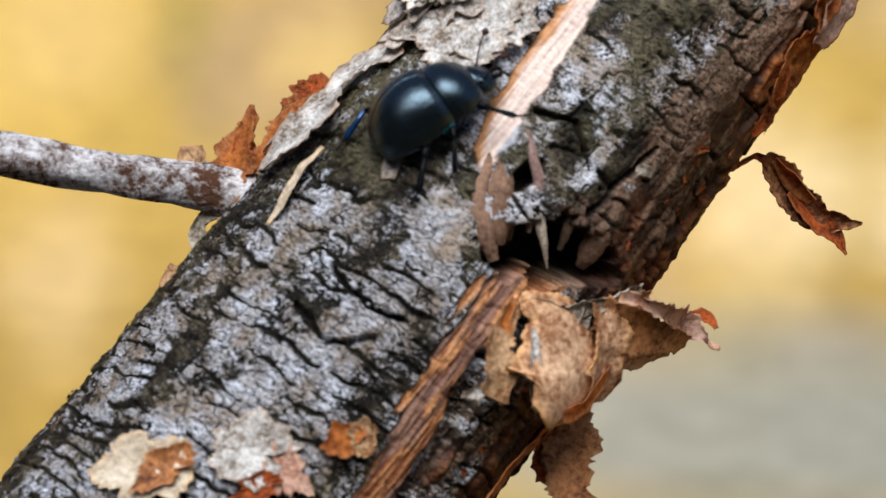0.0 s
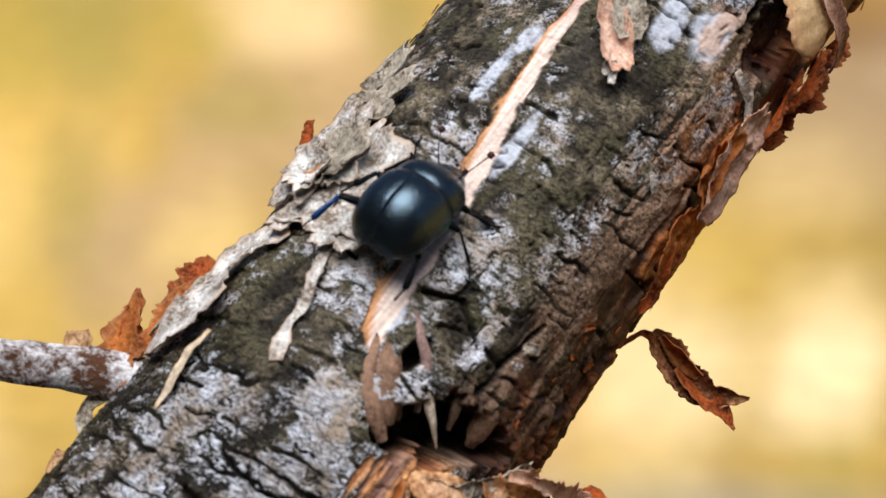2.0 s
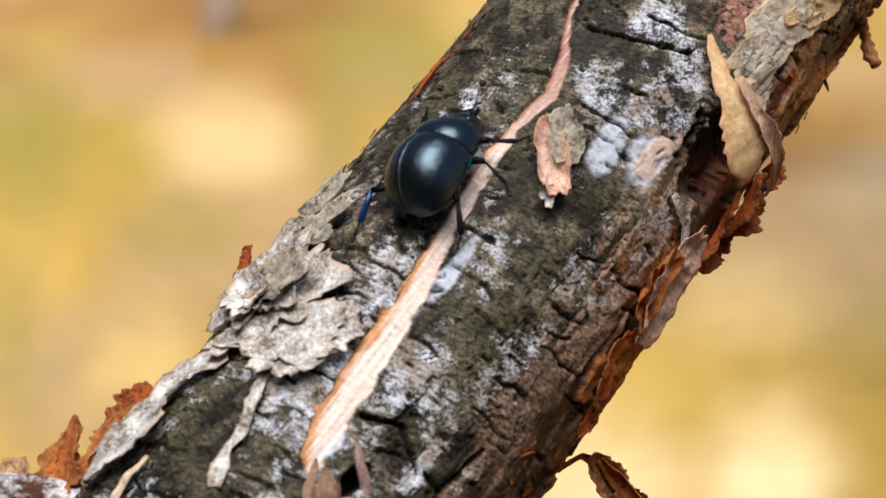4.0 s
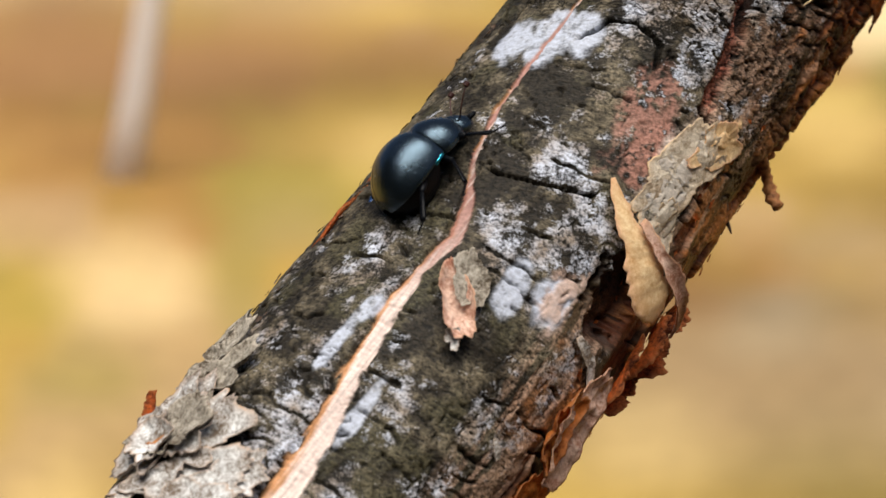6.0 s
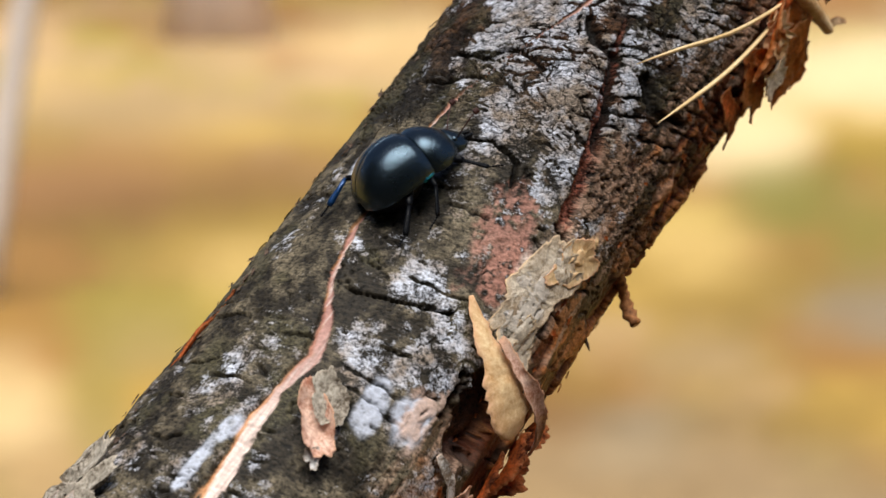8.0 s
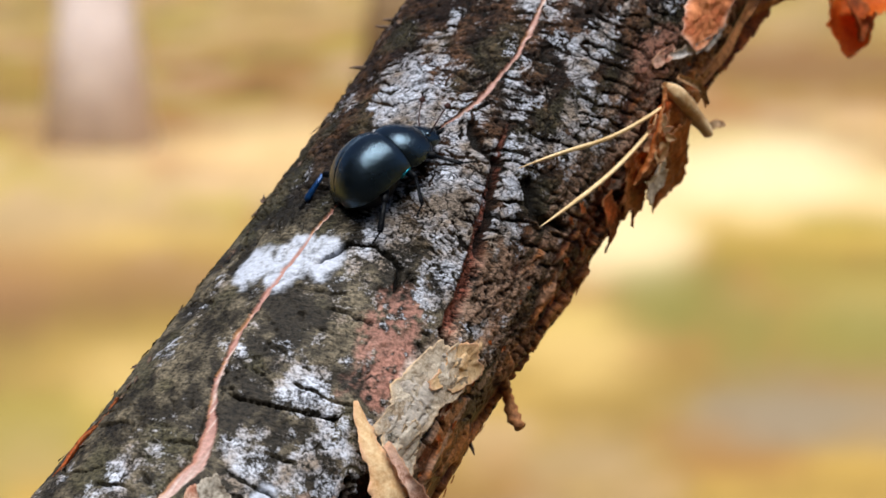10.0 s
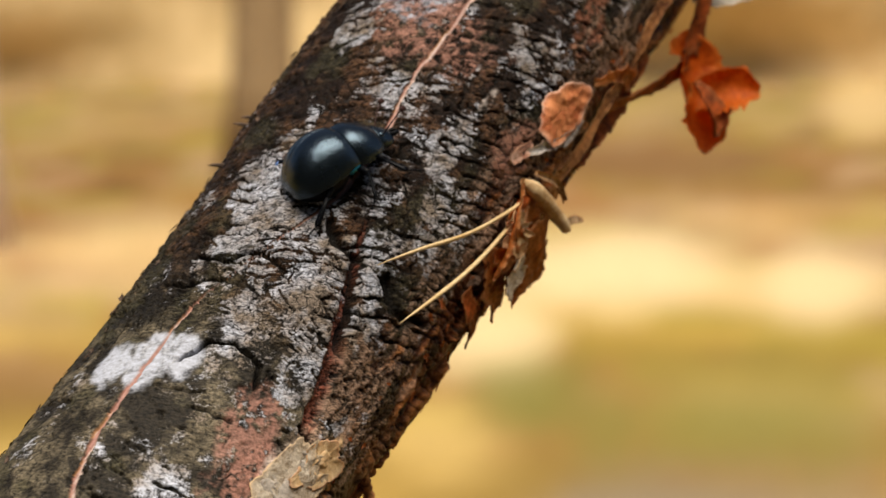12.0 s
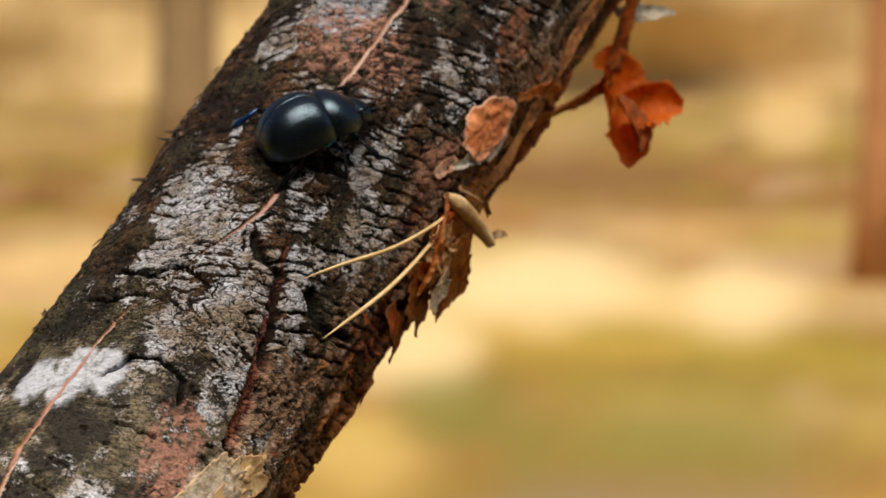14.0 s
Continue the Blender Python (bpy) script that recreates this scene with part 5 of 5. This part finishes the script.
# knot folds
fold([(66.8, -4, -1.0, 0.6), (64.4, 0.5, -1.0, 1.3), (61.6, 5, -1.1, 1.7), (59.4, 9.5, -1.5, 1.6), (57.6, 14.5, -2.0, 0.9)], WOOD_FOLD, "smooth folded callus wood round the knot")
fold([(65.5, -6, -0.9, 0.4), (64.0, -3.5, -0.8, 0.8), (61.2, -0.5, -0.7, 1.0), (58.6, 4.5, -0.8, 1.2), (57.0, 10, -1.0, 1.1), (55.6, 16, -1.2, 0.7)], WOOD_FOLD, "rusty brown rim of the callus")
fold([(62.6, 8.5, -1.9, 0.6), (60.6, 12, -2.2, 0.9), (58.8, 16.5, -3.0, 0.6)], WOOD_DARK)
fold([(69.6, 0, -0.4, 0.4), (67.6, 6, 0.0, 0.6), (65.8, 11.5, 0.0, 0.65), (63.6, 15, -0.6, 0.55), (60.8, 19.5, -1.6, 0.35)], FOLD_PINK)
fold([(66, 14.5, -1.0, 1.0), (62.9, 19, -0.8, 0.75), (60.9, 25.5, -1.0, 0.45), (59.2, 33, -1.8, 0.08)], FOLD_PALE, "pale splintered wood fang in the knot", "splinter")
fold([(67.5, 26, -0.9, 0.7), (64.8, 29, -1.4, 0.7), (62, 34, -2.6, 0.3)], WOOD_DARK, "", "splinter")
fold([(67.6, 38, -0.6, 1.3), (65.2, 42, -1.6, 1.5), (62.6, 47, -3.0, 0.7)], WOOD_FOLD, "brown flap of wood in the knot", "splinter")
# pale scales near the foot
bark_plate(12.5, -25, 5.0, 3.6, FLAKE_BEIGE, "brownish curled bark scale", 0.5, 0.10, (0.04, 0.0), 40, 0.65)
bark_plate(14.5, -20, 3.4, 1.6, FLAKE_WING, "", 0.9, 0.25, (0.05, 0.0), 30, 0.8)
bark_plate(21.0, -6, 4.8, 3.3, FLAKE_PALE, "white papery bark scale", 0.5, 0.05, (0.0, 0.0), 60, 0.65)
bark_plate(22.0, 5, 3.6, 2.6, FLAKE_PINK, "pinkish papery bark scale", 0.6, 0.08, (0.0, 0.04), -30, 0.75)
bark_plate(18.5, 2, 3.0, 1.6, FLAKE_RUST, "", 0.7, 0.15, (0.0, 0.0), 20, 0.6)
bark_plate(28.4, 12, 2.2, 1.6, FLAKE_ORANGE, "", 0.6, 0.2, (0.0, 0.05), 20, 0.6)
bark_plate(30.5, 16, 1.8, 1.4, FLAKE_TAN, "", 0.7, 0.25, (0.0, 0.0), -20, 0.6)


def build_small_scales():
    """Hundreds of tiny lifted scales that roughen the bark and its outline."""
    rng = np.random.default_rng(9)
    for name, mat, count, low, high in (("scale_litter", WOOD_DARK, 260, -102, -62), ("rusty_scale_litter", FLAKE_RUST, 240, 46, 102)):
        u = rng.uniform(-10, 270, count)
        a = rng.uniform(low, high, count)
        h = bark_fields(u[:, None], a[:, None])[0][:, 0]
        verts, faces, worn = [], [], []
        for k in range(count):
            size = rng.uniform(0.25, 0.75)
            turn = rng.uniform(0, 6.28)
            lift = rng.uniform(0.0, 0.5)
            base = len(verts)
            for i in range(5):
                for j in range(4):
                    x, y = (i / 4 - 0.5) * 2, (j / 3 - 0.5) * 2
                    rag = 1 + 1.1 * (rng.random() - 0.5)
                    du = size * rag * (x * math.cos(turn) - 0.6 * y * math.sin(turn))
                    dv = size * rag * (x * math.sin(turn) + 0.6 * y * math.cos(turn))
                    up = 0.08 + lift * size * (x + 1) * 0.5 + 0.25 * size * y * y
                    verts.append(tuple(stem_point(u[k] + du, a[k] + math.degrees(dv / 21), h[k] + up) - stem_base))
                    worn.append(max(abs(x), abs(y)) ** 3)
            faces += [(base + 4 * i + j, base + 4 * i + j + 1, base + 4 * i + j + 5, base + 4 * i + j + 4) for i in range(4) for j in range(3)]
        me = bpy.data.meshes.new(name)
        me.from_pydata(verts, [], faces)
        me.attributes.new("rim", "FLOAT", "POINT").data.foreach_set("value", np.array(worn, np.float32))
        me.materials.append(mat)
        ob = new(name, me)
        ob.parent = stem
        tagged(ob, "tiny lifted bark scales", kind="stuff")


build_small_scales()


def build_side_twig():
    """The lichen-white dead twig that leaves the stem."""
    path = smooth_rows([(48, -80, -6, 3.2), (46, -84, 1.0, 2.9), (38.6, -82, 13.7, 2.6), (32.0, -80, 25, 2.6), (21, -77, 43, 2.4), (0, -73, 85, 1.7), (-30, -70, 140, 0.6)], 90)
    pts = [stem_point(u, a, h) - stem_base for u, a, h, w in path]
    rings = np.zeros((90, 26, 3))
    for k, p in enumerate(pts):
        way = (pts[min(k + 1, 89)] - pts[max(k - 1, 0)]).normalized()
        one = way.cross(Vector((0, 0, 1))).normalized()
        two = one.cross(way)
        for j in range(26):
            b = 2 * math.pi * j / 26
            r = float(path[k, 3]) * (1 + 0.6 * (float(fractal(k / 5.0, 3 * math.cos(b) + 5, 91, 3)) - 0.5) + 0.2 * (float(fractal(k / 1.6, 9 * math.cos(b) + 5 * math.sin(b), 92, 2)) - 0.5))
            rings[k, j] = p + (one * math.cos(b) + two * math.sin(b)) * r * 0.001
    me = sheet_mesh("side_twig", rings, wrap=True)
    me.materials.append(TWIG)
    ob = new("side_twig", me)
    ob.parent = stem
    ob["label"] = "thin dead twig crusted with white lichen"
    stub = smooth_rows([(157, 72, -0.8, 0.9), (156.6, 86, 1.4, 0.75), (155.6, 88, 2.8, 0.95), (154.6, 87, 4.4, 0.7)], 14)
    bm = tube(bmesh.new(), [stem_point(u, a, h) - stem_base for u, a, h, w in stub], [w * 0.001 * (1 + 0.2 * math.sin(3 * k)) for k, w in enumerate(stub[:, 3].tolist())], 9)
    part("twig_stub", bm, FLAKE_WING, stem, "short broken brown twig stub")
    for u, a, h in ((148, 86, 1.4), (184, -82, 1.3), (192, -84, 1.8), (193.5, -84, 1.5)):
        bm = tube(bmesh.new(), [stem_point(u + 0.6, a * 0.97, -0.5) - stem_base, stem_point(u, a, h * 0.6) - stem_base, stem_point(u - 0.5, a, h) - stem_base], [0.00035, 0.00022, 0.00006], 6)
        part("bristle", bm, WOOD_DARK, stem)


build_side_twig()


def build_needles():
    root = stem_point(200.5, 51, 1.0)
    pair = tagged(new("pine_needles"), "pair of dry yellow pine needles caught on the bark", "pine needles")
    pair.location = root
    for rows in (((202, 53, 0.9, 0.34), (197, 46, 1.9, 0.42), (188, 34.5, 2.1, 0.45), (181, 23, 1.8, 0.40), (175.6, 14.5, 1.2, 0.10)),
                 ((202, 53, 1.0, 0.34), (195, 49, 2.1, 0.45), (184.5, 43.5, 2.2, 0.50), (178, 38.5, 1.9, 0.46), (171.8, 33.5, 1.3, 0.10))):
        r = smooth_rows(rows, 28)
        bm = tube(bmesh.new(), [stem_point(u, a, h) - root for u, a, h, w in r], [w * 0.001 for w in r[:, 3].tolist()], 9, 0.6)
        part("needle", bm, NEEDLE, pair)
    bm = tube(bmesh.new(), [stem_point(203, 54, 0.7) - root, stem_point(201, 52, 1.2) - root, stem_point(198.5, 49, 1.7) - root], [0.0004, 0.0007, 0.0006], 9)
    part("sheath", bm, FLAKE_RUST, pair, "brown papery sheath")


build_needles()


# ---- the beetle: x ahead, y to its left, z up, millimetres from under the neck seam ----
def dome(profile, sections=40, spans=(-104, 104), sides=30, power=2.3):
    """A domed shell from rows of (x, half width, crown height, base height)."""
    rows = np.array(profile, float)
    x = np.linspace(0, 1, sections)
    k = np.clip((x * (len(rows) - 1)).astype(int), 0, len(rows) - 2)
    t = (x * (len(rows) - 1) - k)[:, None]
    slope = np.gradient(rows, axis=0)
    r = (2 * t**3 - 3 * t**2 + 1) * rows[k] + (t**3 - 2 * t**2 + t) * slope[k] + (-2 * t**3 + 3 * t**2) * rows[k + 1] + (t**3 - t**2) * slope[k + 1]
    b = np.radians(np.linspace(*spans, sides))
    s, c = np.sin(b), np.cos(b)
    across = np.sign(s) * np.abs(s) ** (2 / power)
    lift = np.sign(c) * np.abs(c) ** (2 / power)
    y = r[:, 1:2] * across
    z = r[:, 3:4] + (r[:, 2:3] - r[:, 3:4]) * np.where(lift > 0, lift, lift * 0.4)
    return np.stack([np.repeat(r[:, :1], sides, 1), y, z], -1) * 0.001


def shell(name, points, mat, parent, label="", thick=0.00018):
    me = sheet_mesh(name, points)
    bm = bmesh.new()
    bm.from_mesh(me)
    bpy.data.meshes.remove(me)
    bmesh.ops.solidify(bm, geom=bm.faces[:], thickness=thick)
    bmesh.ops.recalc_face_normals(bm, faces=bm.faces)
    return part(name, bm, mat, parent, label)


beetle = tagged(new("beetle"), "glossy blue-black dor beetle walking up the bark", "beetle")

beetle.scale = (0.88, 0.88, 0.88)


def build_beetle():
    wing = [(-10.3, 1.2, 3.2, 2.4), (-9.8, 3.2, 4.8, 2.5), (-8.3, 4.7, 6.7, 2.6), (-6.0, 5.4, 8.1, 2.7), (-3.4, 5.5, 8.5, 2.8), (-1.2, 5.3, 8.1, 2.8), (0.0, 4.9, 7.4, 2.8)]
    for sign in (1, -1):
        p = dome(wing, 60, (0.0, 106) if sign > 0 else (-106, 0.0), 34)
        # fine furrows along the wing case
        b = np.linspace(0, 1, 34)
        p[..., 2] -= 0.000022 * (np.cos(b * 2 * math.pi * 8)[None] * 0.5 + 0.5)
        shell("elytron", p, SHELL, beetle, "furrowed glossy black wing case")
        edge = p[44:-3, -1 if sign > 0 else 0]
        bm = tube(bmesh.new(), [tuple(q) for q in edge[::3]], [0.00036] * len(edge[::3]), 6)
        part("elytron_rim", bm, RIM, beetle, "teal-blue metallic rim")
    thorax = [(0.05, 4.7, 6.9, 2.7), (0.35, 4.95, 7.25, 2.6), (1.6, 5.0, 7.2, 2.4), (3.0, 4.7, 6.5, 2.3), (4.2, 3.9, 5.5, 2.3), (4.9, 2.9, 4.7, 2.4)]
    p = dome(thorax, 40, (-108, 108), 44, 2.25)
    shell("pronotum", p, SHELL, beetle, "smooth domed black neck shield")
    for sign in (0, -1):
        edge = p[1:-1, sign]
        bm = tube(bmesh.new(), [tuple(q) for q in edge[::2]], [0.00026] * len(edge[::2]), 7)
        part("pronotum_rim", bm, SHELL, beetle)
    # abdomen made deeper so that its black also stands in for shadow below
    bm = bmesh.new()
    bmesh.ops.create_uvsphere(bm, u_segments=24, v_segments=14, radius=1.0)
    for v in bm.verts:
        v.co = Vector((v.co.x * 0.0050 - 0.0050, v.co.y * 0.0049, v.co.z * 0.0036 + 0.0026))
    part("abdomen", bm, LEG, beetle, "black underside")
    bm = bmesh.new()
    bmesh.ops.create_uvsphere(bm, u_segments=20, v_segments=12, radius=1.0)
    for v in bm.verts:
        v.co = Vector((v.co.x * 0.0030 + 0.0018, v.co.y * 0.0036, v.co.z * 0.0018 + 0.0029))
    part("breast", bm, LEG, beetle)
    head = shell("head", dome([(4.3, 2.2, 4.7, 2.2), (5.0, 2.4, 4.6, 2.0), (5.9, 2.3, 4.0, 1.7), (6.8, 1.8, 3.1, 1.5), (7.4, 0.8, 2.4, 1.6)], 24, (-150, 150), 28, 2.2), SHELL, beetle, "flat black shovel-shaped head")
    for sign in (1, -1):
        bm = bmesh.new()
        bmesh.ops.create_uvsphere(bm, u_segments=12, v_segments=8, radius=0.00055)
        bmesh.ops.translate(bm, verts=bm.verts, vec=(0.0056, sign * 0.0019, 0.0031))
        part("eye", bm, SHELL, head)
        bm = tube(bmesh.new(), [(0.0070, sign * 0.0009, 0.0020), (0.0083, sign * 0.0011, 0.0018), (0.0088, sign * 0.0004, 0.0017)], [0.0004, 0.00035, 0.0001], 8)
        part("jaw", bm, LEG, head)
        feeler = part("antenna", tube(bmesh.new(), [(0.0062, sign * 0.0018, 0.0030), (0.0074, sign * 0.0028, 0.0040), (0.0086, sign * 0.0035, 0.0048), (0.0095, sign * 0.0040, 0.0053)], [0.00013, 0.0001, 0.00009, 0.0001], 7), CLUB, head, "thin brown feeler")
        for k in range(3):
            bm = bmesh.new()
            bmesh.ops.create_uvsphere(bm, u_segments=10, v_segments=6, radius=1.0)
            for v in bm.verts:
                v.co = Vector((v.co.x * 0.0002 + 0.0096 + 0.00024 * k, v.co.y * 0.0005 + sign * 0.0041, v.co.z * 0.00045 + 0.0054))
            part("club", bm, CLUB, feeler)


# legs: hip, knee, ankle, toe on the beetle's left side, and their swing in step
LEG_PLAN = {
    "front": ((2.6, 2.2, 2.4), (3.8, 5.2, 3.0), (5.8, 7.0, 0.9), (7.4, 7.9, 0.3)),
    "middle": ((-0.6, 2.8, 2.2), (-0.6, 6.4, 3.0), (-2.6, 8.6, 0.6), (-4.6, 9.6, 0.2)),
    "hind": ((-3.6, 2.8, 2.2), (-6.6, 5.6, 3.0), (-10.0, 6.6, 0.7), (-11.9, 6.7, 0.2)),
}


HIND_LEFT = ((-3.6, 2.8, 2.2), (-8.2, 6.8, 2.9), (-12.4, 7.4, 0.85), (-14.2, 7.6, 0.2))


def leg_spines(a, b, count, size, leg):
    for k in range(count):
        f = 0.25 + 0.7 * k / count
        p = a.lerp(b, f)
        side = Vector((0.4, 1, -0.3)).normalized() * (1 if k % 2 else -1)
        part("spine", tube(bmesh.new(), [p, p + side * size + (b - a).normalized() * size * 0.6], [0.0001, 0.00002], 5), LEG, leg)


def build_leg(which, sign):
    hip, knee, ankle, toe = (Vector((p[0], p[1] * sign, p[2])) * 0.001 for p in (HIND_LEFT if which == "hind" and sign > 0 else LEG_PLAN[which]))
    # the body's left lean fits the camera's view: feet on that side stand higher
    for joint in (knee, ankle, toe):
        joint.z += (0.40 if sign > 0 else 0.28) * joint.y - 0.0006
    knee, ankle, toe = knee - hip, ankle - hip, toe - hip
    thick = {"front": 0.8, "middle": 0.75, "hind": 0.85}[which]
    bm = tube(bmesh.new(), [Vector((0, 0, 0)), knee * 0.35, knee * 0.75, knee], [0.0007 * thick, 0.00085 * thick, 0.0007 * thick, 0.0004], 10, 0.75)
    leg = part("leg", bm, LEG, beetle, "black spiny leg")
    leg.location = hip
    shin = tube(bmesh.new(), [knee, knee.lerp(ankle, 0.4), knee.lerp(ankle, 0.85), ankle], [0.00032, 0.00045 * thick, 0.00062 * thick, 0.0004], 9, 0.6)
    leg_spines(knee, ankle, 7, 0.0006, leg)
    # only the lit left hind shin is blue; the shaded right stays black
    blue = which == "hind" and sign > 0
    part("shin", shin, LEG_BLUE if blue else LEG, leg, "metallic blue spined shin" if blue else "")
    foot = bmesh.new()
    for k in range(5):
        a, b = ankle.lerp(toe, k / 5), ankle.lerp(toe, (k + 0.86) / 5)
        tube(foot, [a, a.lerp(b, 0.6), b], [0.00012, 0.00018, 0.00012], 7)
    for s in (1, -1):
        tube(foot, [toe, toe + Vector((0.0004, 0.0003 * s, -0.0001))], [0.00009, 0.00002], 5)
    part("foot", foot, LEG, leg)
    return leg


build_beetle()
LEGS = {(which, sign): build_leg(which, sign) for which in LEG_PLAN for sign in (1, -1)}

# seconds, place along and round the stem, heading from the stem's way toward its underside, sideways bank, pitch of the nose
CRAWL = [
    (0, 65.8, -20.5, 18.1, -36.8, -9.8), (0.25, 67.6, -21.0, 3.7, -31.8, -7.4), (0.5, 69.3, -21.4, -12.7, -27.6, -4.0), (0.75, 71.8, -22.4, -11.1, -20.5, -1.6), (1, 74.2, -21.5, -10.5, -15.5, 0.8),
    (1.25, 74.8, -20.7, -8.9, -12.1, -4.0), (1.5, 76.0, -19.8, -5.4, -8.8, -7.8), (1.75, 77.4, -18.4, -3.8, -8.3, -13.6), (2, 79.5, -16.7, -1.2, -8.0, -19.4), (2.25, 81.9, -16.2, -2.9, -10.9, -15.5),
    (2.5, 85.1, -17.1, -4.5, -12.9, -11.4), (2.75, 88.5, -18.1, -9.2, -14.9, -5.5), (3, 92.6, -19.8, -14.9, -16.9, -0.6), (3.2, 94.4, -20.9, -14.3, -18.8, 0.2), (4.2, 106.7, -29.3, -13.2, -28.2, 2.2),
    (5.3, 119.3, -36.1, -12.4, -38.1, 5.1), (5.5, 120.5, -37.0, -8.8, -41.0, 4.9), (5.75, 122.7, -37.0, -1.5, -42.7, 1.7), (6, 125.9, -35.5, 4.8, -44.5, -0.6), (6.25, 128.6, -34.0, 11.1, -45.3, -3.8),
    (6.5, 131.6, -32.0, 16.4, -47.0, -7.1), (6.75, 135.0, -30.3, 17.1, -45.8, -8.1), (7, 138.0, -29.0, 16.6, -44.5, -9.1), (7.25, 139.9, -26.6, 16.2, -41.1, -10.0), (7.5, 141.6, -24.6, 16.9, -37.9, -11.0),
    (8.6, 153.2, -21.0, 17.0, -39.9, -9.4), (9.8, 164.5, -18.6, 16.3, -42.3, -7.8), (10, 166.2, -18.0, 16.5, -42.8, -7.5), (10.25, 169.0, -17.4, 16.7, -42.8, -7.2), (10.5, 172.2, -16.5, 18.0, -42.7, -6.1),
    (11, 177.6, -15.6, 22.4, -42.6, -4.5), (11.5, 181.7, -13.6, 22.9, -46.4, -8.6), (12, 185.6, -11.1, 22.4, -51.3, -11.7), (12.5, 187.5, -12.2, 24.5, -47.0, -10.4), (13, 188.5, -11.2, 27.6, -43.7, -9.1),
    (13.25, 190.6, -8.8, 34.8, -43.5, -8.9), (13.5, 192.8, -7.1, 39.9, -44.2, -8.8), (13.75, 194.2, -6.4, 37.0, -44.0, -10.5), (14, 195.6, -6.1, 32.2, -43.7, -13.3),
]


def beetle_pose(u, a, heading, bank, pitch):
    up = stem_normal(a + bank)
    round_way = SIDE * math.cos(radians(a + bank)) - FRONT * math.sin(radians(a + bank))
    ahead = ALONG * math.cos(radians(heading)) + round_way * math.sin(radians(heading))
    up, ahead = up * math.cos(radians(pitch)) - ahead * math.sin(radians(pitch)), ahead * math.cos(radians(pitch)) + up * math.sin(radians(pitch))
    left = up.cross(ahead)
    p = stem_point(u, a, 0.2)
    return Matrix(((ahead.x, left.x, up.x, p.x), (ahead.y, left.y, up.y, p.y), (ahead.z, left.z, up.z, p.z), (0, 0, 0, 1)))


def motions():
    walk(beetle, [(t, beetle_pose(u, a, h, bank, pitch)) for t, u, a, h, bank, pitch in CRAWL])
    steps = [k * 0.2 for k in range(71)]
    for (which, sign), leg in LEGS.items():
        hip = leg.location.copy()
        phase = {"front": 0.0, "middle": 0.5, "hind": 0.0}[which] + (0.5 if sign > 0 else 0.0)
        rows = []
        for t in steps:
            going = float(np.interp(t, [c[0] for c in CRAWL], [c[1] for c in CRAWL]))
            cycle = 2 * math.pi * (going / 9.0 + phase)
            swing = 13 * math.sin(cycle)
            raise_ = 7 * max(0.0, math.cos(cycle))
            rows.append((t, pose(hip.x, hip.y, hip.z, raise_ * sign, 0, -swing * sign)))
        walk(leg, rows)


motions()
